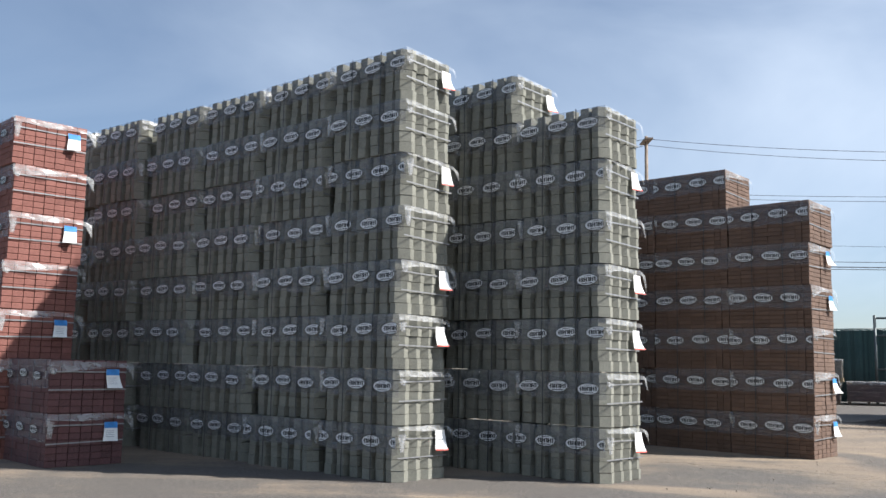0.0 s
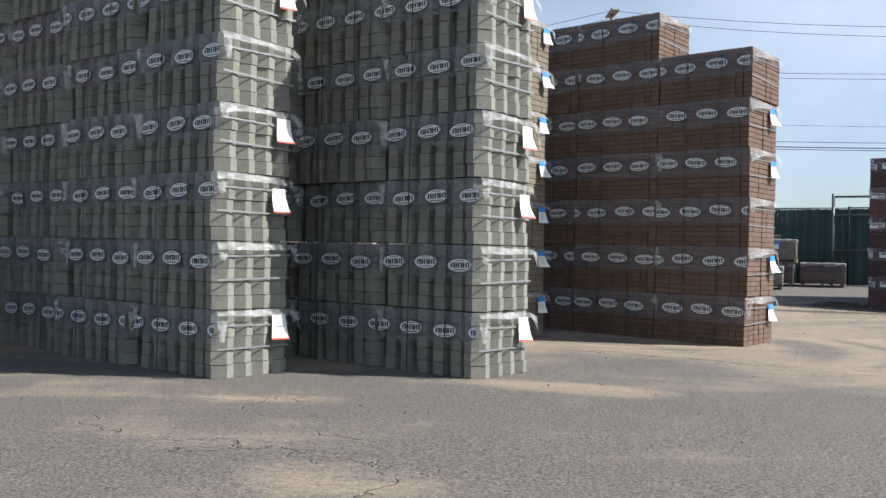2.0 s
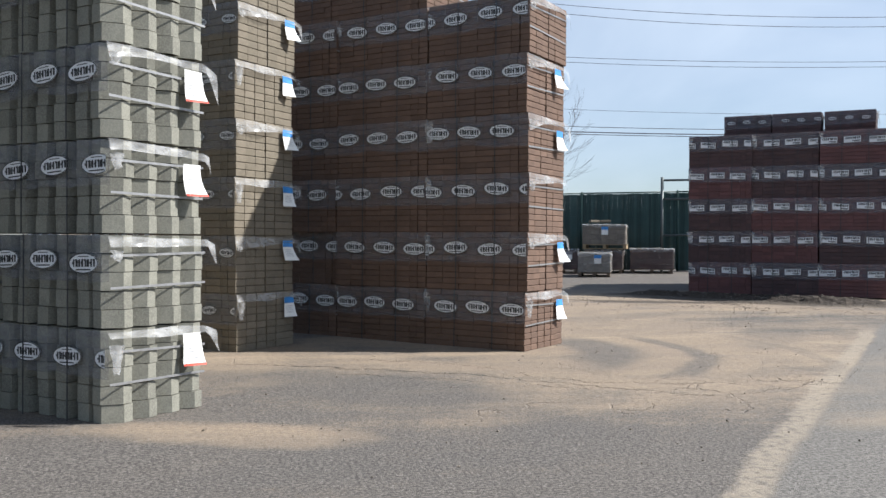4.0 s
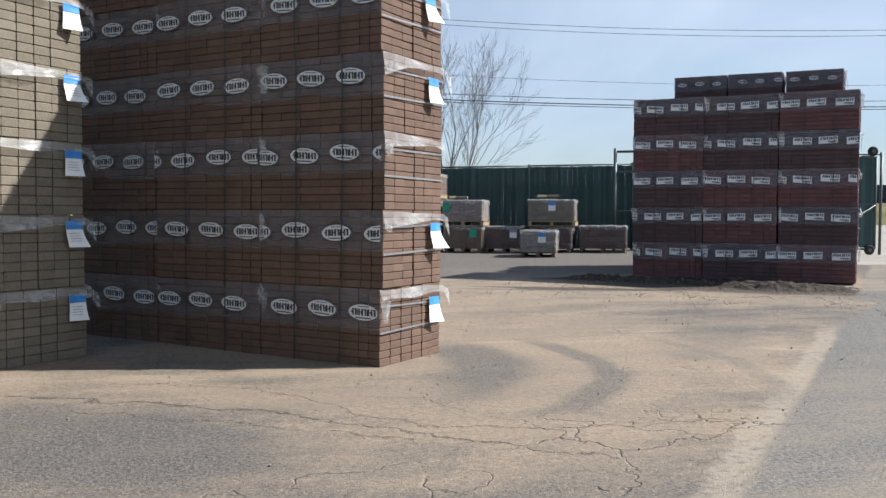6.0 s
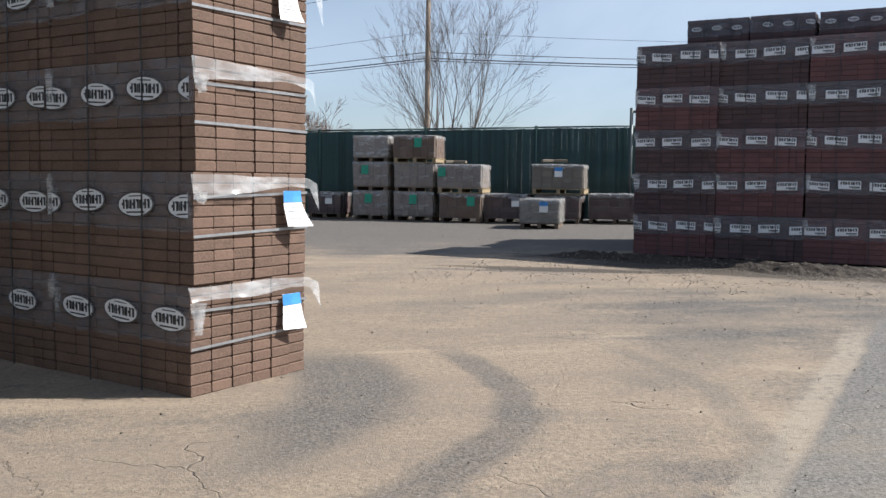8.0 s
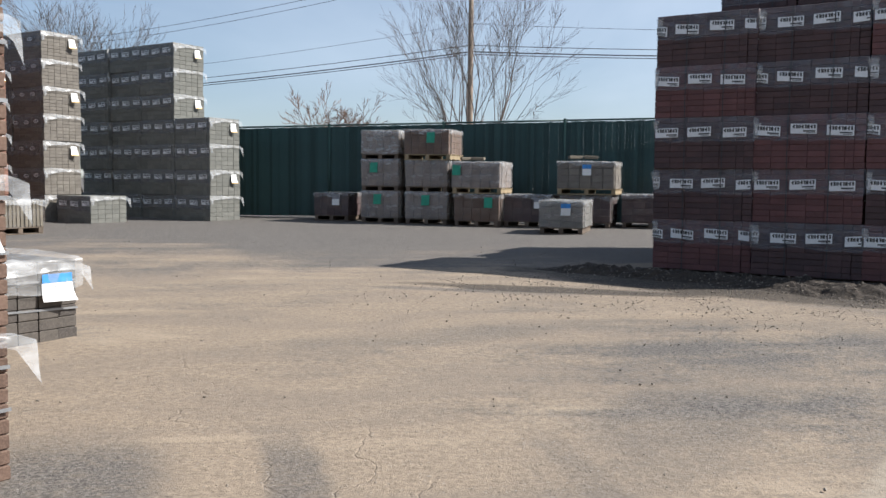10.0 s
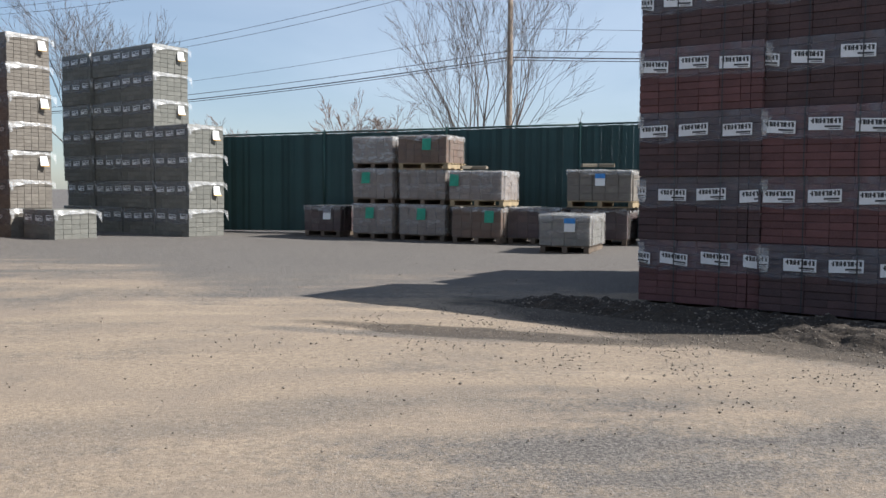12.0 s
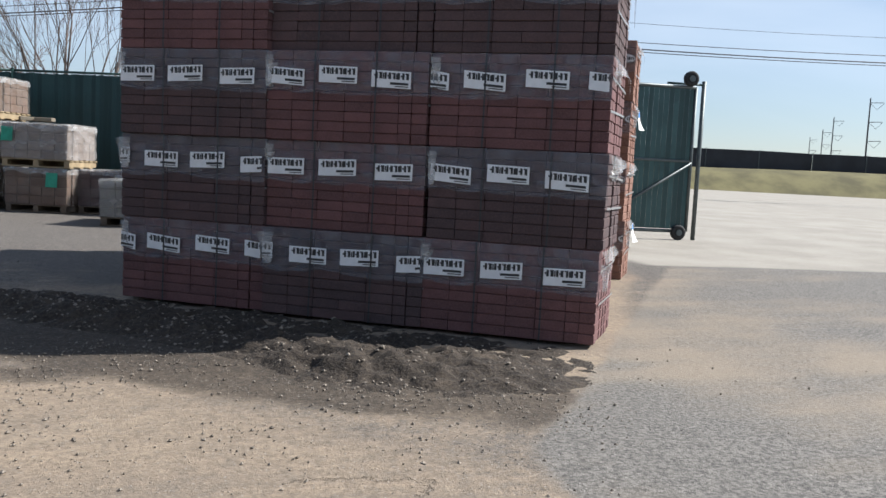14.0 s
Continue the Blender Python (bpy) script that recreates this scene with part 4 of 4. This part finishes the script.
fence = tagged(new("fence"), "tall chain-link fence with dark green privacy slats", "fence", kind="structure")
xs = [1.0 + 2.9 * i for i in range(7)]
bm = bmesh.new()
box(bm, -0.0362, 0.0362, -0.005, 0.005, 0, 1)
SLAT_MESH = mesh_from(bm, "slat", SLAT)
for i, x in enumerate(xs):
    y = fence_point(x)[1]
    z0, z1 = lift(x, y) - 0.05, 2.60 + 0.018 * (x - 4)
    bm = bmesh.new()
    tube(bm, [(x, y, z0), (x, y, z1 + 0.02)], 0.038, 8)
    tube(bm, [(x, y, z1 + 0.02), (x, y, z1 + 0.05)], [0.042, 0.02], 8)
    part("post", bm, GREEN_RAIL, fence, smooth=True)
    if i == len(xs) - 1:
        break
    xb = xs[i + 1]
    yb = fence_point(xb)[1]
    zb0, zb1 = lift(xb, yb), 2.60 + 0.018 * (xb - 4)
    bm = bmesh.new()
    tube(bm, [(x, y, z1), (xb, yb, zb1)], 0.024, 6)
    part("top_rail", bm, GREEN_RAIL, fence, smooth=True)
    n = 40
    for k in range(n):
        f = (k + 0.5) / n
        px, py = x + (xb - x) * f, y + (yb - y) * f + random.uniform(-0.004, 0.004)
        za, zt = z0 + (zb0 - z0) * f + 0.06, z1 + (zb1 - z1) * f - 0.03 - random.uniform(0, 0.02)
        ob = part("slat", SLAT_MESH, None, fence)
        ob.matrix_basis = pose(px, py, za, 0, 0, -18.4 + random.uniform(-2, 2)) @ Matrix.Diagonal((1.04, 1, zt - za, 1))
    # wire mesh, a diamond lattice of thin wires
    bm = bmesh.new()
    for j in range(-48, 97):
        for run in (0.86, -0.86):
            f0, ends = j / 48, []
            for cut in (0.0, 1.0):
                g = min(max(f0 + run * cut, 0.0), 1.0)
                ends.append((g, (g - f0) / run))
            if not all(-0.001 <= h <= 1.001 for g, h in ends) or abs(ends[0][1] - ends[1][1]) < 0.02:
                continue
            tube(bm, [(x + (xb - x) * g, y + (yb - y) * g - 0.016, z0 + 0.06 + h * (z1 + (zb1 - z1) * g - z0 - 0.08)) for g, h in ends], 0.0026, 3)
    tagged(part("wire_mesh", bm, MESH_WIRE, fence), kind="stuff")

gate = tagged(new("sliding_gate"), "green slatted sliding gate on rollers, standing open", "gate")
gate.matrix_basis = pose(20.75, 26.85, lift(20.75, 26.85), 0, 0, -13)
GW, GH = 2.6, 2.62
for name, pts, r in (("gate_frame", [(-GW, 0, 0.15), (0, 0, 0.15), (0, 0, GH), (-GW, 0, GH), (-GW, 0, 0.15)], 0.03), ("middle_rail", [(-GW, 0, 1.36), (0, 0, 1.36)], 0.024),
                     ("brace", [(-1.75, -0.02, 0.2), (0, -0.02, 1.33)], 0.022), ("end_post", [(0.16, 0.05, 0.0), (0.16, 0.05, GH + 0.12)], 0.04), ("guide_bar", [(-0.5, 0.05, GH + 0.06), (0.2, 0.05, GH + 0.06)], 0.02)):
    bm = bmesh.new()
    for a, b in zip(pts, pts[1:]):
        tube(bm, [a, b], r, 8)
    part(name, bm, GALV if name != "guide_bar" else GREEN_RAIL, gate, smooth=True)
for k in range(28):
    bm = bmesh.new()
    x = -GW + 0.03 + k * (GW - 0.13) / 27
    box(bm, x, x + 0.086, 0.0, 0.012, 0.19, GH - 0.03)
    part("slat", bm, SLAT, gate)
for x, z, r in ((-0.16, 0.13, 0.13), (-0.12, GH + 0.14, 0.13)):
    bm = bmesh.new()
    n = 20
    prof = [(0.055, -0.05), (r - 0.02, -0.05), (r, -0.03), (r, 0.03), (r - 0.02, 0.05), (0.055, 0.05)]
    rings = [[bm.verts.new((x + q * math.cos(2 * math.pi * j / n), -0.05 + w, z + q * math.sin(2 * math.pi * j / n))) for j in range(n)] for q, w in prof]
    for i in range(len(rings)):
        a, b = rings[i], rings[(i + 1) % len(rings)]
        for j in range(n):
            bm.faces.new((a[j], a[(j + 1) % n], b[(j + 1) % n], b[j]))
    w = part("roller_wheel", bm, RUBBER, gate, "black rubber roller wheel", True)
    bm = bmesh.new()
    tube(bm, [(x, -0.115, z), (x, 0.02, z)], 0.056, 10)
    part("hub", bm, GALV, w)

# a tall frame of pipe by the fence behind the red stacks
frame_post = tagged(new("gate_post"), "galvanised pipe gate post with a short arm", "gate post")
bm = bmesh.new()
tube(bm, [(14.9, 30.6, 0.2), (14.9, 30.6, 3.25)], 0.05, 8)
part("post", bm, GALV, frame_post, smooth=True)
for z in (3.15, 2.55, 1.4):
    bm = bmesh.new()
    tube(bm, [(14.9, 30.6, z), (17.4, 29.8, z + 0.04)], 0.035, 8)
    part("rail", bm, GALV, frame_post, smooth=True)

POLES = [(-46.6, 103.8), (13.8, 59.5), (56.0, 47.2), (100.0, 34.4)]
for i, (x, y) in enumerate(POLES):
    ob = tagged(new("utility_pole"), "weathered wooden utility pole with crossarms", "utility pole", "utility poles")
    bm = bmesh.new()
    top = (19.2, 17.1, 15.9, 15.9)[i]
    tube(bm, [(x, y, 0), (x, y, 6), (x, y, top)], [0.19, 0.16, 0.11], 10)
    part("pole", bm, POLE_WOOD, ob, smooth=True)
    for z, w in ((top - 0.4, 0.95), (13.0, 0.8)):
        bm = bmesh.new()
        box(bm, x - 0.28 * w, x + 0.28 * w, y - 0.96 * w, y + 0.96 * w, z, z + 0.1)
        part("crossarm", bm, POLE_WOOD, ob)
wires = tagged(new("overhead_wires"), "sagging overhead wires between the poles", "wires")
for hs, off, r, sags in (((18.8, 16.7, 15.5, 15.5), -0.9, 0.016, (2.2, 1.35, 1.3)), ((18.8, 16.7, 15.5, 15.5), 0.9, 0.016, (2.3, 1.5, 1.3)),
                         ((13.1, 13.1, 12.6, 12.6), -0.7, 0.014, (1.9, 0.75, 0.8)), ((13.1, 13.1, 12.6, 12.6), 0.7, 0.014, (2.0, 0.8, 0.8)),
                         ((9.9, 9.9, 9.4, 9.4), 0.0, 0.010, (1.3, 0.6, 0.7)), ((8.75, 8.75, 8.5, 8.5), 0.15, 0.018, (1.0, 0.5, 0.6)),
                         ((8.4, 8.4, 8.1, 8.1), 0.15, 0.03, (1.0, 0.45, 0.6)), ((8.25, 8.25, 7.95, 7.95), 0.1, 0.02, (1.0, 0.45, 0.6))):
    bm = bmesh.new()
    for q, ((xa, ya), (xb, yb)) in enumerate(zip(POLES, POLES[1:])):
        pts = []
        for j in range(25):
            f = j / 24
            pts.append((xa + (xb - xa) * f + 0.28 * off, ya + (yb - ya) * f + 0.96 * off, hs[q] * (1 - f) + hs[q + 1] * f - 4 * sags[q] * f * (1 - f)))
        tube(bm, pts, r, 4)
    part("wire", bm, WIRE, wires)


# ---- bare trees ----
def bare_tree(x, y, height, stems, seed, mat=BARK, spread=0.5, depth=5, thick=0.05, label="leafless multi-stemmed tree behind the fence", kind="", least=0.003, fork=(0.45, 0.9)):
    rnd = random.Random(seed)
    ob = tagged(new("bare_tree"), label, "tree", kind=kind)
    trunk, crown = bmesh.new(), bmesh.new()

    def grow(p, d, length, r, level):
        pts, rad = [p], [r]
        n = 4
        for k in range(n):
            d = (d + Vector((rnd.uniform(-.13, .13), rnd.uniform(-.13, .13), rnd.uniform(-0.02, .12)))).normalized()
            p = p + d * (length / n)
            pts.append(p)
            rad.append(r * (1 - 0.5 * (k + 1) / n))
            if level < depth and k >= 1:
                for _ in range(rnd.choice((1, 1, 2) if level else (1, 2, 2))):
                    a = rnd.uniform(0, 2 * math.pi)
                    side = d.orthogonal().normalized()
                    side.rotate(Matrix.Rotation(a, 3, d))
                    nd = (d + side * rnd.uniform(*fork)).normalized()
                    grow(p, nd, length * rnd.uniform(0.42, 0.66), max(least, rad[-1] * 0.62), level + 1)
        tube(trunk if level == 0 else crown, pts, rad, 6 if level < 1 else (4 if level < 3 else 3))
    z = lift(x, y)
    for s in range(stems):
        a = 2 * math.pi * s / stems + rnd.uniform(-.4, .4)
        lean = spread * rnd.uniform(0.4, 1.0) if stems > 1 else 0.05
        d = Vector((math.cos(a) * lean, math.sin(a) * lean, 1)).normalized()
        grow(Vector((x + 0.12 * math.cos(a), y + 0.12 * math.sin(a), z - 0.05)), d, height * rnd.uniform(0.6, 0.8), thick * rnd.uniform(0.8, 1.2), 0)
    part("trunk", trunk, mat, ob, smooth=True)
    part("crown", crown, mat, ob)
    return ob


bare_tree(10.55, 34.3, 5.0, 8, 5, spread=0.34, depth=4, thick=0.030, least=0.0032, fork=(0.28, 0.6))
bare_tree(-3.2, 47.0, 6.6, 6, 9, spread=0.5, depth=4, thick=0.06, least=0.006, fork=(0.35, 0.7))
rt = random.Random(3)
for k in range(18):
    x = -4 + k * 1.3 + rt.uniform(-.6, .6)
    y = 62 + rt.uniform(-4, 6)
    h = (4.6, 4.0, 4.9, 3.2, 2.6, 2.9, 3.9, 2.5)[k % 8] * rt.uniform(0.66, 0.86)
    bare_tree(x, y, h, 4, 40 + k, TWIG_RED if k % 4 in (0, 2) else BARK, 0.5, 4, 0.06, "leafless scrub tree in the distance", least=0.013)
for k in range(7):
    bare_tree(11.5 + k * 2.6, 70 + rt.uniform(-3, 3), rt.uniform(1.6, 3.0), 4, 70 + k, TWIG_RED if k % 2 else BARK, 0.7, 3, 0.06, "leafless scrub tree in the distance", least=0.013)

# ---- the far side of the road ----
bm = bmesh.new()


def berm(u, v):
    x = 40 + u * 190
    y = 118 - 0.42 * (x - 40) + v * 14
    prof = (0.0, 1.4, 2.6, 3.2, 3.4, 3.4, 3.2)
    i = min(5, int(v * 6))
    f = v * 6 - i
    return (x, y, 0.35 + (prof[i] * (1 - f) + prof[i + 1] * f) * (0.88 + 0.22 * sway(u * 5, 2)))


sheet(bm, berm, 60, 6)
tagged(new("grass_bank", mesh_from(bm, "grass_bank", GRASS, True)), "long low bank of dry grass beyond the road", "bank", kind="structure")
screen = tagged(new("screen_fence"), "long black fabric screen fence on the bank", "fence", kind="structure")
for k in range(30):
    bm = bmesh.new()

    def f(u, v, k=k):
        x = 40 + (k + u) * 6.3
        return (x, 128 - 0.42 * (x - 40) + 0.08 * sway(u * 4, k), 2.6 + v * (3.1 + 0.08 * sway(k + u, 3)))
    sheet(bm, f, 6, 2)
    part("fabric_panel", bm, SILT, screen)
    bm = bmesh.new()
    x = 40 + k * 6.3
    tube(bm, [(x, 128 - 0.42 * (x - 40) - 0.1, 2.5), (x, 128 - 0.42 * (x - 40) - 0.1, 5.8)], 0.05, 6)
    part("post", bm, GALV, screen)
for x, y, h in ((300, 290, 38.5), (382, 392, 40), (455, 475, 40), (520, 555, 40)):
    ob = tagged(new("transmission_pole"), "distant steel transmission pole with three arms", "pylon", "transmission poles")
    bm = bmesh.new()
    tube(bm, [(x, y, 0), (x, y, h)], [0.42, 0.25], 8)
    part("mast", bm, WIRE, ob)
    for k in range(3):
        bm = bmesh.new()
        z = h * (0.55 + 0.2 * k)
        tube(bm, [(x, y, z), (x + 5.2, y - 2, z + 0.3)], 0.14, 5)
        tube(bm, [(x + 5.2, y - 2, z), (x + 3.0, y - 1, z - 2.6), (x, y, z - 0.1)], 0.09, 4)
        part("arm", bm, WIRE, ob)

# ---- churned dirt and stones before the red stacks ----
ridge = bmesh.new()


def dirt(u, v):
    # u along the stack's face from beyond its left end to its corner, v out from the face
    s = -0.3 + u * 5.6
    a = radians(142.2)
    d = -0.25 + v * (1.55 + 0.55 * math.sin(math.pi * min(1, u * 2.2)) + 0.2 * sway(u * 7, 3))
    x = DC[0] + math.cos(a) * s + d * math.cos(radians(232.2))
    y = DC[1] + math.sin(a) * s + d * math.sin(radians(232.2))
    fade = min(1, 6 * u, 6 * (1 - u)) * min(1, 4 * v, 4 * (1 - v))
    n = 0.5 + 0.5 * sway(x * 1.3, y * 1.3, 1)
    crest = math.exp(-((d - 0.95 - 0.25 * math.sin(s * 1.1)) / 0.33) ** 2)
    z = lift(x, y) - 0.03 + fade * (0.045 + 0.15 * crest * n + 0.05 * sway(x * 4, y * 4, 5) + 0.05 * sway(x * 9, y * 9, 2) + 0.018 * sway(x * 25, y * 25, 7))
    return (x, y, z)


sheet(ridge, dirt, 260, 100)
tagged(new("dirt_ridge", mesh_from(ridge, "dirt_ridge", DIRT, True)), "churned ridge of dark damp dirt and gravel", "dirt", kind="stuff")


def stones(name, n, seed, where, lo, hi, label):
    rnd = random.Random(seed)
    vs, fs = [], []
    for _ in range(n):
        x, y, z = where(rnd)
        r = lo + (hi - lo) * rnd.random() ** 5
        base = len(vs)
        for dx, dy, dz in ((1, 0, 0), (-1, 0, 0), (0, 1, 0), (0, -1, 0), (0, 0, 1), (0, 0, -1)):
            q = r * rnd.uniform(0.6, 1.2)
            vs.append((x + dx * q, y + dy * q, z + dz * q * 0.7 + r * 0.25))
        for f in ((0, 2, 4), (2, 1, 4), (1, 3, 4), (3, 0, 4), (2, 0, 5), (1, 2, 5), (3, 1, 5), (0, 3, 5)):
            fs.append(tuple(base + i for i in f))
    me = bpy.data.meshes.new(name)
    me.from_pydata(vs, [], fs)
    me.materials.append(STONE)
    tagged(new(name, me), label, "gravel", kind="stuff")


def on_ridge(rnd):
    return dirt(rnd.uniform(0.03, 0.97), rnd.uniform(0.1, 0.98))


def on_yard(rnd):
    while True:
        x, y = rnd.uniform(-4, 16), rnd.uniform(5, 26)
        if sway(x * 0.6, y * 0.6, 4) > -0.1 or y > 15:
            return x, y, lift(x, y) + 0.004


def by_ridge(rnd):
    s, d = rnd.uniform(-0.4, 5.5), 1.3 + abs(rnd.gauss(0, 1.4))
    a, b = radians(142.2), radians(232.2)
    while True:
        x, y = DC[0] + math.cos(a) * s + d * math.cos(b), DC[1] + math.sin(a) * s + d * math.sin(b)
        if sway(x * 1.6, y * 1.6, 2) + rnd.uniform(-0.35, 0.35) > 0.0:
            return x, y, lift(x, y) + 0.004
        s, d = rnd.uniform(-0.4, 5.5), 1.3 + abs(rnd.gauss(0, 1.4))


stones("ridge_gravel", 4200, 4, on_ridge, 0.003, 0.020, "grey gravel mixed into the dirt")
stones("yard_gravel", 6500, 5, on_yard, 0.002, 0.013, "loose small stones on the asphalt")
stones("scattered_gravel", 6500, 6, by_ridge, 0.002, 0.014, "loose stones strewn beside the dirt")
